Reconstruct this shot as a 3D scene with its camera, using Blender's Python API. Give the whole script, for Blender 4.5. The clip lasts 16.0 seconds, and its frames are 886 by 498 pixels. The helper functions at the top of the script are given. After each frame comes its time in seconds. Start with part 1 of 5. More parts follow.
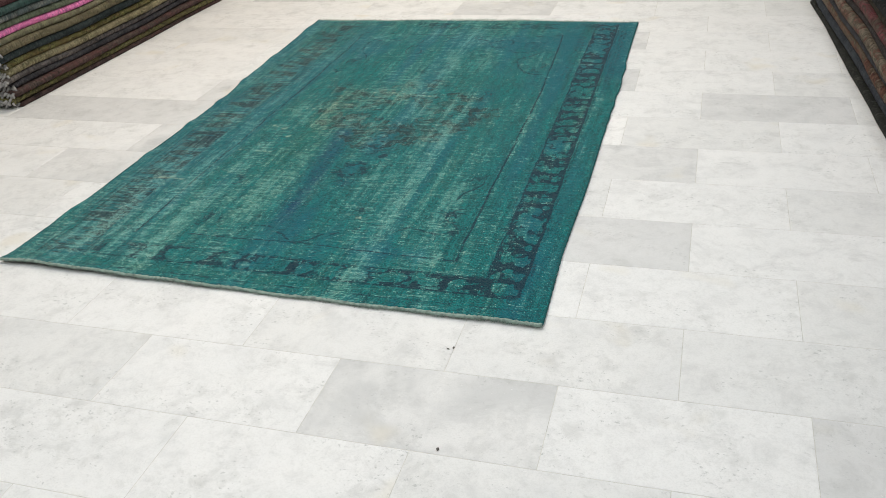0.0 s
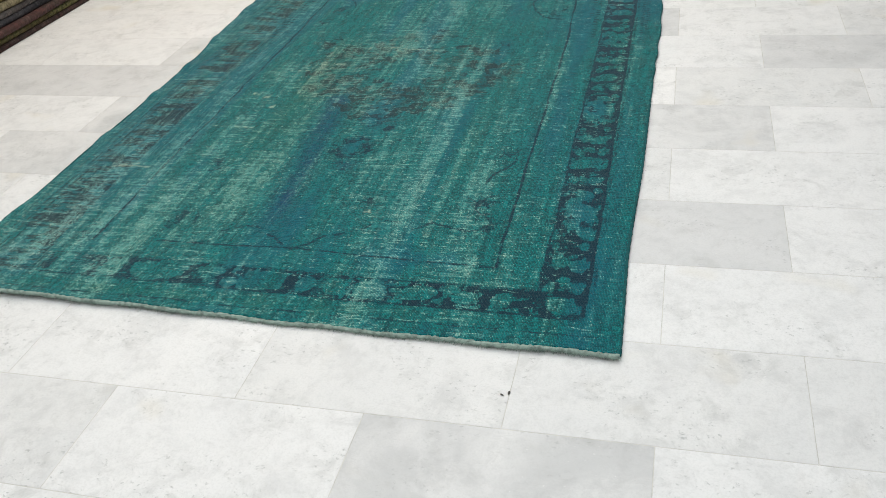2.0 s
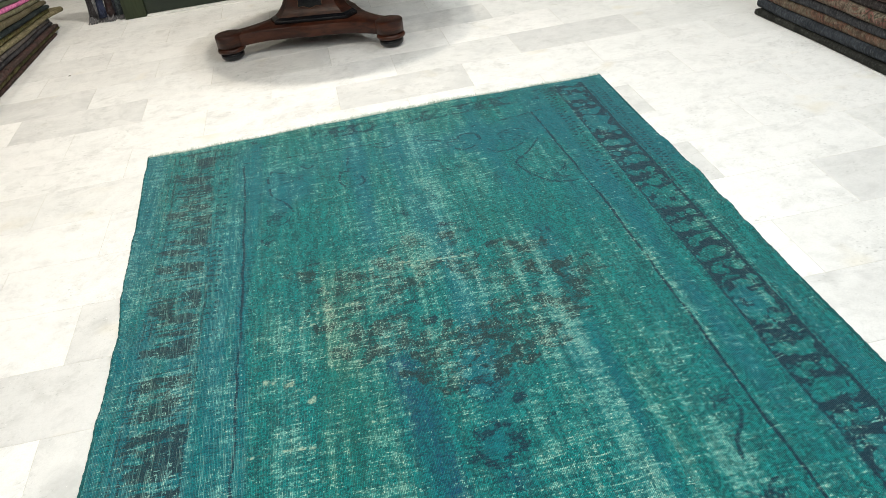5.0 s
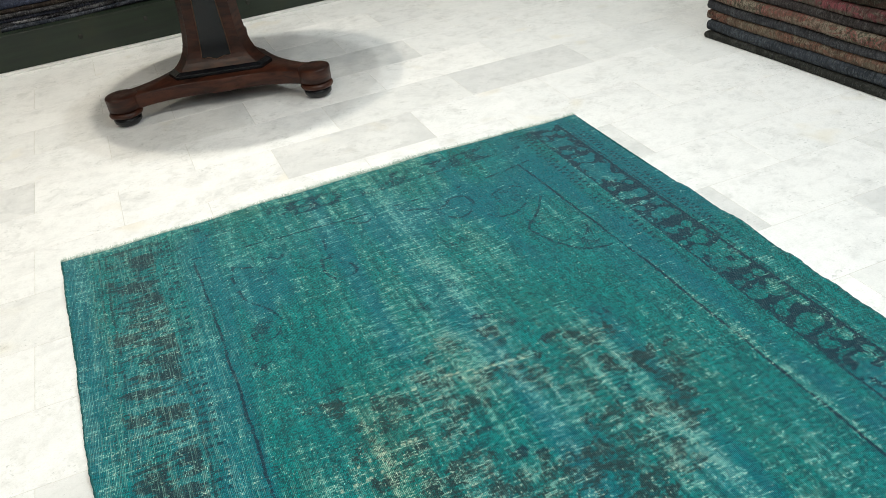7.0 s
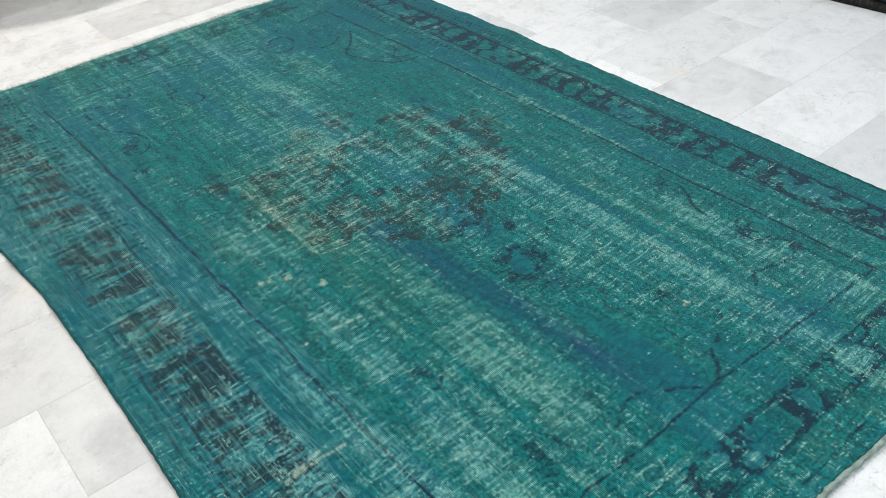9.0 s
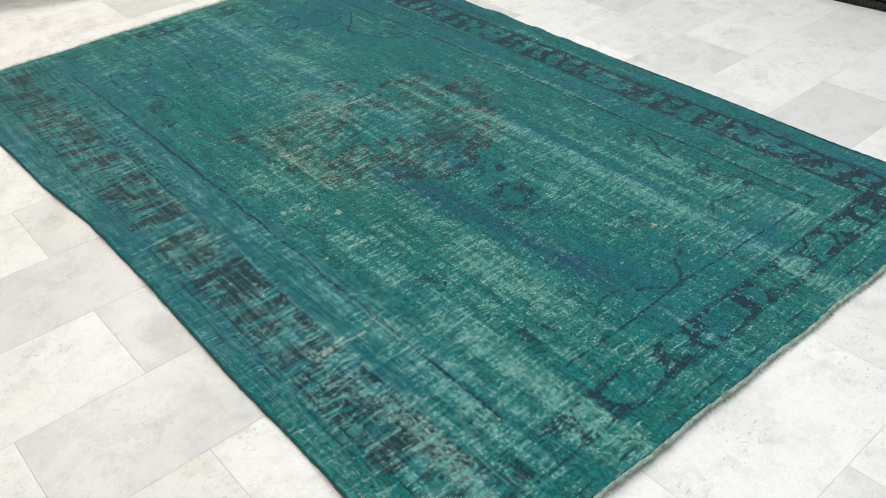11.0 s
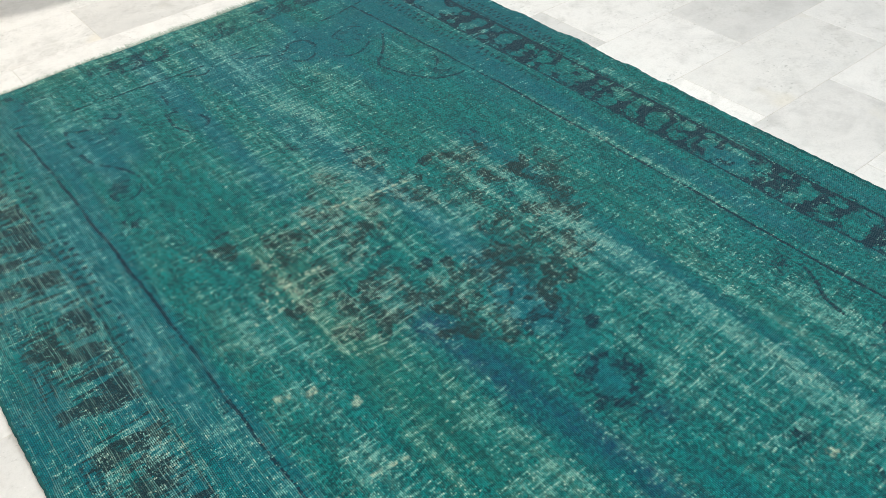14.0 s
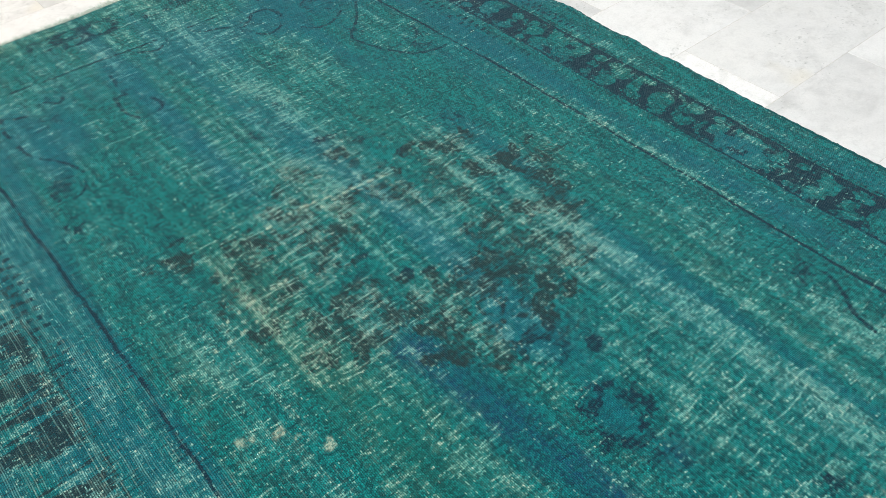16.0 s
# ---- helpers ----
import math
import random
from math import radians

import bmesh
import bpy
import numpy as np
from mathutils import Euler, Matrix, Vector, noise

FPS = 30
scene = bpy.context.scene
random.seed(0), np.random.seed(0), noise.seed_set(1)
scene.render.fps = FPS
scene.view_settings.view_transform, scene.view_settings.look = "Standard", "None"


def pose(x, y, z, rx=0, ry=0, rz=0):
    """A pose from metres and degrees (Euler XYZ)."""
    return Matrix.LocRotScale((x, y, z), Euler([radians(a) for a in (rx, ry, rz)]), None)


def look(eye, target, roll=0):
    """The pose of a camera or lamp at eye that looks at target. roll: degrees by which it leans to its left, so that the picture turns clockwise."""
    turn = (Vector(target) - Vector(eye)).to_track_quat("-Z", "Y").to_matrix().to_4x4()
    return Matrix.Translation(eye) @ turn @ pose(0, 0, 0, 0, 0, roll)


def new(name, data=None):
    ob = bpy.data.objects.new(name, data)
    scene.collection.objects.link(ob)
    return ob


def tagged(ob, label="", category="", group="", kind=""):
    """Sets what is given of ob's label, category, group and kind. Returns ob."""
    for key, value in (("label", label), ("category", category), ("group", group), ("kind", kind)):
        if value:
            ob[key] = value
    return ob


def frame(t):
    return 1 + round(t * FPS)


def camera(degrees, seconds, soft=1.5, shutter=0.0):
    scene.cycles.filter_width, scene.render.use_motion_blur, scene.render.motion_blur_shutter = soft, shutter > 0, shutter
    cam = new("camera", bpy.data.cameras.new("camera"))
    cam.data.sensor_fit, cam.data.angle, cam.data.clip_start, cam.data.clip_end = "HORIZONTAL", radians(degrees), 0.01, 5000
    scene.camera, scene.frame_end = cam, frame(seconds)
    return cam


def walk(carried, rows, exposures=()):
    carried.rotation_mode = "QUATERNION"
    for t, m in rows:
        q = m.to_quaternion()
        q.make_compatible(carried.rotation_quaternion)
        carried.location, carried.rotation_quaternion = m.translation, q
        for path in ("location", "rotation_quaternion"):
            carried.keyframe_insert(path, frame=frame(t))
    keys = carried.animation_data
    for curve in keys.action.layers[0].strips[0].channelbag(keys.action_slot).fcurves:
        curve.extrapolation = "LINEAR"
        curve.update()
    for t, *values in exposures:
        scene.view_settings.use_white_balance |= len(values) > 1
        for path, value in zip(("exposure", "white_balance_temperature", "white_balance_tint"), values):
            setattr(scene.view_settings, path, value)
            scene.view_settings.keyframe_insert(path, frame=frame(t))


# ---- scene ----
cam = camera(55.3, 16.0, soft=0.9)
PATH = [
    (0, (1.403, -3.408, 1.438), (0.85, -1.784, 0.411), -5.1),
    (0.5, (1.403, -3.399, 1.441), (0.85, -1.785, 0.397), -5.1),
    (1, (1.372, -3.285, 1.399), (0.817, -1.7, 0.312), -5.3),
    (1.5, (1.303, -3.054, 1.356), (0.728, -1.511, 0.221), -8.1),
    (2, (1.109, -2.904, 1.305), (0.604, -1.347, 0.156), -7.1),
    (2.5, (0.852, -2.788, 1.311), (0.437, -1.227, 0.132), -6.7),
    (3, (0.658, -2.615, 1.292), (0.304, -1.073, 0.069), -8.3),
    (3.5, (0.431, -2.482, 1.296), (0.129, -0.939, 0.061), -9.9),
    (4, (0.191, -2.376, 1.368), (0.118, -0.76, 0.193), -8.4),
    (4.5, (0.034, -2.214, 1.42), (0.121, -0.557, 0.303), -8.6),
    (5, (-0.105, -1.982, 1.417), (0.072, -0.299, 0.352), -8.2),
    (5.2, (-0.151, -1.929, 1.417), (0.071, -0.246, 0.36), -7.6),
    (7.3, (-0.598, -1.307, 1.415), (0.068, 0.242, 0.34), -6.0),
    (7.5, (-0.673, -1.319, 1.42), (0.099, 0.177, 0.341), -4.2),
    (8, (-0.862, -1.413, 1.415), (0.099, -0.047, 0.315), -2.4),
    (8.5, (-0.972, -1.582, 1.405), (0.004, -0.243, 0.286), -3.6),
    (9, (-1.056, -1.809, 1.356), (-0.1, -0.555, 0.127), -4.0),
    (9.2, (-1.082, -1.855, 1.341), (-0.124, -0.645, 0.07), -3.5),
    (11.3, (-1.37, -2.064, 1.361), (-0.349, -0.815, 0.18), -2.7),
    (11.5, (-1.332, -2.028, 1.364), (-0.331, -0.753, 0.193), -2.9),
    (12, (-1.223, -1.945, 1.387), (-0.269, -0.619, 0.233), -2.9),
    (12.5, (-1.108, -1.852, 1.358), (-0.156, -0.548, 0.178), -2.9),
    (13, (-0.998, -1.65, 1.346), (0.016, -0.438, 0.12), -2.0),
    (13.5, (-0.906, -1.474, 1.336), (0.082, -0.287, 0.065), -2.3),
    (14, (-0.782, -1.29, 1.311), (0.105, -0.076, -0.008), -3.7),
    (14.5, (-0.643, -1.142, 1.311), (0.217, 0.082, -0.017), -3.9),
    (15, (-0.601, -1.078, 1.306), (0.29, 0.134, -0.012), -3.1),
    (15.5, (-0.608, -1.079, 1.298), (0.275, 0.121, -0.036), -3.1),
    (16, (-0.632, -1.096, 1.259), (0.233, 0.029, -0.15), -3.4),
]
EXPOSURES = [
    (0, -0.02, 6650, 10),
    (2.0, -0.03, 6550, 10),
    (3.0, 0.13, 6500, 10),
    (3.5, 0.34, 6500, 10),
    (4.0, -0.26, 6700, 10),
    (4.5, 0.14, 6700, 10),
    (5.0, 0.33, 6600, 7),
    (7.5, 0.17, 6450, 5),
    (8.0, -0.18, 6450, 6),
    (8.5, -0.05, 6350, 8),
    (9.0, 0.10, 6250, 10),
    (11.9, 0.05, 6650, 10),
    (12.5, -0.15, 6650, 8),
    (13.0, 0.04, 6580, 10),
    (14.5, 0.14, 6580, 8),
    (16, 0.17, 6460, 10),
]
walk(cam, [(t, look(eye, target, roll)) for t, eye, target, roll in PATH], EXPOSURES)

# ---- light ----
world = bpy.data.worlds.new("world")
scene.world = world
world.use_nodes = True
world.node_tree.nodes["Background"].inputs["Color"].default_value = (0.9, 0.95, 1.0, 1)
world.node_tree.nodes["Background"].inputs["Strength"].default_value = 0.1

CEILING = 2.9
COOL, NEUTRAL, WARM = (0.93, 0.97, 1.0), (0.99, 0.985, 0.96), (1.0, 0.89, 0.76)
# round ceiling downlights: x, y, watts, colour
LAMPS = [
    (-0.42, 2.60, 26.0, WARM),
    (-0.05, 2.60, 13.5, NEUTRAL),
    (-2.15, 3.00, 12.5, WARM),
    (1.65, 2.20, 14.0, NEUTRAL),
    (-1.45, 0.45, 23.0, WARM),
    (0.65, 0.55, 18.2, NEUTRAL),
    (2.25, 0.20, 11.3, COOL),
    (-0.95, -1.45, 18.1, NEUTRAL),
    (1.15, -1.35, 18.1, COOL),
    (0.20, -3.15, 19.2, COOL),
    (-1.70, -3.40, 12.4, NEUTRAL),
    (2.05, -3.20, 13.6, COOL),
]


# ---- material helpers ----
class Nodes:
    """Short hand for a node tree."""

    def __init__(self, name):
        self.mat = bpy.data.materials.new(name)
        self.mat.use_nodes = True
        self.tree = self.mat.node_tree
        self.bsdf = self.tree.nodes["Principled BSDF"]

    def put(self, key, value):
        socket = self.bsdf.inputs[key]
        if isinstance(value, bpy.types.NodeSocket):
            self.tree.links.new(value, socket)
        else:
            socket.default_value = value

    def add(self, kind, **inputs):
        node = self.tree.nodes.new(kind)
        for key, value in inputs.items():
            self.join(value, node.inputs[key])
        return node

    def join(self, value, socket):
        if isinstance(value, bpy.types.NodeSocket):
            self.tree.links.new(value, socket)
        else:
            socket.default_value = value

    def coords(self, kind="Object"):
        return self.tree.nodes.new("ShaderNodeTexCoord").outputs[kind]

    def stretch(self, vector, scale, offset=None):
        node = self.tree.nodes.new("ShaderNodeMapping")
        self.join(vector, node.inputs["Vector"])
        node.inputs["Scale"].default_value = scale
        if offset is not None:
            self.join(offset, node.inputs["Location"])
        return node.outputs["Vector"]

    def noise(self, vector, scale=1.0, detail=2.0, rough=0.5, warp=0.0):
        node = self.add("ShaderNodeTexNoise", Vector=vector, Scale=scale, Detail=detail, Roughness=rough, Distortion=warp)
        return node.outputs["Fac"]

    def math(self, op, a, b=0.0, c=0.0, clamp=False):
        node = self.tree.nodes.new("ShaderNodeMath")
        node.operation, node.use_clamp = op, clamp
        for value, socket in zip((a, b, c), node.inputs):
            self.join(value, socket)
        return node.outputs[0]

    def ramp(self, value, low, high, to_low=0.0, to_high=1.0):
        node = self.tree.nodes.new("ShaderNodeMapRange")
        node.interpolation_type = "SMOOTHSTEP"
        for v, socket in zip((value, low, high, to_low, to_high), node.inputs):
            self.join(v, socket)
        return node.outputs[0]

    def mix(self, fac, a, b):
        node = self.tree.nodes.new("ShaderNodeMix")
        node.data_type = "RGBA"
        self.join(fac, node.inputs[0])
        for value, socket in ((a, node.inputs[6]), (b, node.inputs[7])):
            self.join((*value, 1) if isinstance(value, tuple) else value, socket)
        return node.outputs[2]

    def attribute(self, name):
        node = self.tree.nodes.new("ShaderNodeAttribute")
        node.attribute_name = name
        return node.outputs["Fac"]

    def random(self):
        return self.tree.nodes.new("ShaderNodeObjectInfo").outputs["Random"]

    def bump(self, height, strength, distance):
        node = self.add("ShaderNodeBump", Height=height, Strength=strength, Distance=distance)
        self.put("Normal", node.outputs["Normal"])


# ---- materials ----
def marble(name, light, cloud, rough=0.42):
    n = Nodes(name)
    shift = n.math("MULTIPLY", n.random(), 37.0)
    p = n.stretch(n.coords(), (1, 1, 1), shift)
    big = n.noise(p, 3.2, 4, 0.6, 0.8)
    col = n.mix(n.ramp(big, 0.36, 0.72), light, cloud)
    tone = n.ramp(n.random(), 0.0, 1.0, 0.0, 0.5)
    col = n.mix(tone, col, tuple(0.5 * (a + b) for a, b in zip(light, cloud)))
    # soft clouds, grey mottle, faint veins and dark pits
    cloud_b = n.ramp(n.noise(p, 9, 6, 0.72, 0.3), 0.45, 0.72, 0.0, 0.55)
    col = n.mix(cloud_b, col, tuple(0.80 * c for c in cloud))
    vein = n.noise(n.stretch(p, (2.6, 4.5, 1.0)), 1.8, 6, 0.7, 0.8)
    col = n.mix(n.ramp(vein, 0.56, 0.76, 0.0, 0.40), col, (0.50, 0.505, 0.51))
    mottle = n.ramp(n.noise(p, 30, 6, 0.8, 0.3), 0.50, 0.70, 0.0, 0.25)
    col = n.mix(mottle, col, (0.48, 0.485, 0.48))
    pits = n.ramp(n.noise(n.stretch(p, (1.0, 1.3, 1.0)), 75, 3, 0.65, 0.2), 0.58, 0.72)
    patch = n.ramp(n.noise(p, 5.5, 3, 0.6), 0.42, 0.62)
    haze = n.math("MULTIPLY", n.ramp(n.noise(p, 16, 5, 0.7, 0.5), 0.46, 0.68), patch)
    col = n.mix(n.math("MULTIPLY", haze, 0.36), col, (0.46, 0.47, 0.46))
    col = n.mix(n.math("MULTIPLY", n.math("MULTIPLY", pits, patch), 0.66), col, (0.38, 0.40, 0.395))
    chip = n.ramp(n.noise(p, 130, 1, 0.5), 0.74, 0.79, 0.0, 0.5)
    col = n.mix(chip, col, (0.88, 0.88, 0.88))
    grain = n.ramp(n.noise(p, 190, 3, 0.7), 0.44, 0.66, 0.0, 0.20)
    col = n.mix(grain, col, (0.56, 0.575, 0.57))
    warm = n.ramp(n.noise(p, 4.0, 2, 0.5), 0.64, 0.78, 0.0, 0.35)
    col = n.mix(warm, col, (0.72, 0.66, 0.52))
    n.put("Base Color", col)
    n.put("Roughness", n.ramp(big, 0.3, 0.7, rough, rough + 0.12))
    n.put("Specular IOR Level", 0.4)
    n.bump(n.noise(p, 60, 3, 0.6), 0.06, 0.002)
    return n.mat


MARBLE_WHITE = marble("marble_white", (0.82, 0.825, 0.82), (0.76, 0.77, 0.775))
MARBLE_MILK = marble("marble_milk", (0.87, 0.875, 0.875), (0.82, 0.83, 0.835))
MARBLE_GREY = marble("marble_grey", (0.74, 0.745, 0.75), (0.67, 0.68, 0.685))

MARBLE_BRIGHT = marble("marble_bright", (0.93, 0.93, 0.925), (0.90, 0.90, 0.90))
MARBLE_CLOUDY = marble("marble_cloudy", (0.79, 0.795, 0.795), (0.62, 0.63, 0.635))


def plain(name, colour, rough=0.8, mottle=0.08, scale=6.0, metal=0.0):
    n = Nodes(name)
    p = n.coords()
    dark = tuple(c * (1 - 2.5 * mottle) for c in colour)
    col = n.mix(n.ramp(n.noise(p, scale, 5, 0.65), 0.3, 0.75), colour, dark)
    n.put("Base Color", col)
    n.put("Roughness", rough)
    n.put("Metallic", metal)
    n.bump(n.noise(p, scale * 14, 3, 0.6), 0.12, 0.002)
    return n.mat


GROUT = plain("grout", (0.74, 0.73, 0.69), 0.9, 0.14, 20)
PLASTER = plain("wall_plaster", (0.34, 0.325, 0.30), 0.9, 0.05, 1.5)
CEILING_PAINT = plain("ceiling_paint", (0.55, 0.55, 0.54), 0.9, 0.03, 1.5)


def glow(name, colour, strength):
    n = Nodes(name)
    n.put("Base Color", (*colour, 1))
    n.put("Emission Color", (*colour, 1))
    n.put("Emission Strength", strength)
    return n.mat


def wood(name, light, dark, rough, grain, coat=0.0):
    n = Nodes(name)
    p = n.coords()
    g = n.noise(n.stretch(p, grain), 1.0, 6, 0.6, 0.6)
    col = n.mix(n.ramp(g, 0.3, 0.7), light, dark)
    fine = n.noise(n.stretch(p, tuple(4 * c for c in grain)), 1.0, 3, 0.6)
    col = n.mix(n.ramp(fine, 0.5, 0.8, 0.0, 0.5), col, tuple(0.5 * c for c in dark))
    n.put("Base Color", col)
    n.put("Roughness", n.ramp(fine, 0.3, 0.8, rough, rough + 0.15))
    n.put("Specular IOR Level", 0.3)
    n.put("Coat Weight", coat)
    n.put("Coat Roughness", 0.15)
    n.bump(fine, 0.1, 0.002)
    return n.mat


MAHOGANY = wood("mahogany_veneer", (0.070, 0.021, 0.010), (0.019, 0.006, 0.004), 0.36, (9, 9, 30), 0.08)
EBONY = plain("ebonised_wood", (0.004, 0.005, 0.008), 0.27, 0.1, 9)
GILT = plain("gilt_line", (0.16, 0.075, 0.035), 0.42, 0.2, 40, 0.5)


def green_boards():
    n = Nodes("green_painted_wood")
    p = n.coords()
    g = n.noise(n.stretch(p, (1.5, 14, 22)), 1.0, 6, 0.65, 0.5)
    col = n.mix(n.ramp(g, 0.3, 0.7), (0.012, 0.024, 0.013), (0.006, 0.012, 0.008))
    patch = n.ramp(n.noise(p, 4, 4, 0.6), 0.5, 0.75, 0.0, 0.6)
    col = n.mix(patch, col, (0.017, 0.022, 0.009))
    n.put("Base Color", col)
    n.put("Roughness", 0.55)
    n.bump(g, 0.25, 0.003)
    return n.mat


GREEN = green_boards()
GREEN_LIGHT = wood("green_painted_end", (0.032, 0.044, 0.021), (0.019, 0.027, 0.014), 0.55, (20, 20, 2))
KNOT = plain("wood_knot", (0.012, 0.014, 0.010), 0.6, 0.1, 60)


def rug_wool(name, ground, figure, second, scale=16.0, gain=1.0):
    """Knotted wool of a folded rug: ground colour with figured patches and fine rows."""
    n = Nodes(name)
    p = n.stretch(n.coords(), (1, 1, 1), n.math("MULTIPLY", n.random(), 23.0))
    lift = lambda c: tuple(min(0.8, gain * (0.82 * v + 0.18 * sum(c) / 3)) for v in c)
    ground, figure, second = lift(ground), lift(figure), lift(second)
    big = n.noise(n.stretch(p, (1.0, 0.6, 1.4)), 1.25 * scale, 4, 0.65, 1.0)
    small = n.noise(p, scale * 5.5, 4, 0.65, 0.8)
    col = n.mix(n.ramp(big, 0.47, 0.56), ground, figure)
    col = n.mix(n.ramp(small, 0.52, 0.58), col, second)
    tick = n.noise(n.stretch(p, (14, 75, 30)), 1.0, 3, 0.7)
    col = n.mix(n.ramp(tick, 0.52, 0.62, 0.0, 0.75), col, tuple(0.22 * c for c in second))
    worn = n.noise(n.stretch(p, (1.5, 1.0, 2.5)), 7.0, 4, 0.7, 0.8)
    col = n.mix(n.ramp(worn, 0.50, 0.64, 0.0, 0.6), col, tuple(0.30 * c for c in ground))
    col = n.mix(n.ramp(n.noise(p, 3.0, 3, 0.6), 0.45, 0.7, 0.0, 0.55), col, figure)
    rows = n.noise(n.stretch(p, (24, 170, 24)), 1.0, 3, 0.6)
    col = n.mix(n.ramp(rows, 0.42, 0.66, 0.0, 0.7), col, tuple(0.35 * c for c in ground))
    fleck = n.ramp(n.noise(n.stretch(p, (36, 90, 50)), 1.0, 3, 0.65), 0.58, 0.66, 0.0, 0.35)
    col = n.mix(fleck, col, tuple(0.08 + 1.5 * c for c in figure))
    n.put("Base Color", col)
    n.put("Roughness", 0.95)
    n.put("Specular IOR Level", 0.1)
    n.bump(rows, 0.5, 0.004)
    return n.mat


FRINGE_GREY = plain("fringe_cotton", (0.44, 0.43, 0.42), 0.95, 0.2, 60)
FRINGE_DARK = plain("fringe_dark_cotton", (0.16, 0.16, 0.17), 0.95, 0.2, 60)


# ---- building helpers ----
def mesh_of(name, bm, mat, smooth=True):
    me = bpy.data.meshes.new(name)
    bmesh.ops.recalc_face_normals(bm, faces=bm.faces)
    bm.to_mesh(me)
    bm.free()
    me.materials.append(mat)
    if smooth:
        me.polygons.foreach_set("use_smooth", [True] * len(me.polygons))
    return me


def part(name, bm, mat, parent, label="", smooth=True):
    ob = new(name, mesh_of(name, bm, mat, smooth))
    ob.parent = parent
    return tagged(ob, label)


def box(bm, x0, x1, y0, y1, z0, z1, bevel=0.0):
    made = bmesh.ops.create_cube(bm, size=1.0, matrix=Matrix.Translation(((x0 + x1) / 2, (y0 + y1) / 2, (z0 + z1) / 2)) @ Matrix.Diagonal((x1 - x0, y1 - y0, z1 - z0, 1)))
    if bevel:
        edges = list({e for v in made["verts"] for e in v.link_edges})
        bmesh.ops.bevel(bm, geom=edges, offset=bevel, segments=2, affect="EDGES", profile=0.5)


def loft(bm, rings, closed=True, caps=True):
    """Skin rings of points with faces."""
    rows = [[bm.verts.new(p) for p in ring] for ring in rings]
    n = len(rows[0])
    for a, b in zip(rows, rows[1:]):
        for i in range(n if closed else n - 1):
            j = (i + 1) % n
            bm.faces.new((a[i], a[j], b[j], b[i]))
    if caps and closed:
        bm.faces.new(rows[0][::-1])
        bm.faces.new(rows[-1])
    return rows


def lathe(bm, profile, x, y, n=28):
    loft(bm, [[(x + r * math.cos(2 * math.pi * i / n), y + r * math.sin(2 * math.pi * i / n), z) for i in range(n)] for r, z in profile])


def tube(bm, points, radius, n=8):
    rings = []
    for i, p in enumerate(points):
        a, b = Vector(points[max(i - 1, 0)]), Vector(points[min(i + 1, len(points) - 1)])
        way = (b - a).normalized()
        side = way.cross(Vector((0, 0, 1)))
        side = side.normalized() if side.length > 1e-4 else Vector((1, 0, 0))
        up = side.cross(way)
        r = radius(i) if callable(radius) else radius
        rings.append([Vector(p) + r * (math.cos(2 * math.pi * k / n) * side + math.sin(2 * math.pi * k / n) * up) for k in range(n)])
    loft(bm, rings)


def empty(name, label, category, group="", kind=""):
    return tagged(new(name), label, category, group, kind)


# ---- room ----
X0, X1, Y0, Y1 = -3.6, 3.6, -5.2, 5.4


def wall(name, x0, x1, y0, y1):
    bm = bmesh.new()
    box(bm, x0, x1, y0, y1, -0.05, CEILING)
    ob = new(name, mesh_of(name, bm, PLASTER, False))
    tagged(ob, "plain off-white plastered showroom wall", "wall", kind="structure")


wall("wall_north", X0 - 0.2, X1 + 0.2, Y1, Y1 + 0.2)
wall("wall_south", X0 - 0.2, X1 + 0.2, Y0 - 0.2, Y0)
wall("wall_west", X0 - 0.2, X0, Y0, Y1)
wall("wall_east", X1, X1 + 0.2, Y0, Y1)
bm = bmesh.new()
box(bm, X0 - 0.2, X1 + 0.2, Y0 - 0.2, Y1 + 0.2, CEILING + 0.004, CEILING + 0.2)
tagged(new("ceiling", mesh_of("ceiling", bm, CEILING_PAINT, False)), "plain white painted ceiling", "ceiling", kind="structure")

LAMP_RING = plain("lamp_ring", (0.75, 0.75, 0.75), 0.5, 0.03, 5)
for px, py, watts, colour in LAMPS:
    lamp = empty("ceiling_downlight", "small round white recessed ceiling downlight", "ceiling light", "ceiling lights")
    lamp.location = (px, py, CEILING)
    bm = bmesh.new()
    lathe(bm, [(0.085, 0.0), (0.105, 0.0), (0.108, -0.008), (0.100, -0.014), (0.085, -0.012), (0.085, -0.0005)], 0, 0, 32)
    part("ring", bm, LAMP_RING, lamp)
    bm = bmesh.new()
    lathe(bm, [(0.083, -0.002), (0.083, -0.006), (0.06, -0.008), (0.01, -0.009)], 0, 0, 32)
    part("diffuser", bm, glow("lamp_glow", colour, 20.0), lamp)
    light = bpy.data.lights.new("lamp_light", "AREA")
    light.shape, light.size, light.energy, light.color = "DISK", 0.15, watts, colour
    ob = new("lamp_light", light)
    ob.parent = lamp
    ob.location = (0, 0, -0.02)


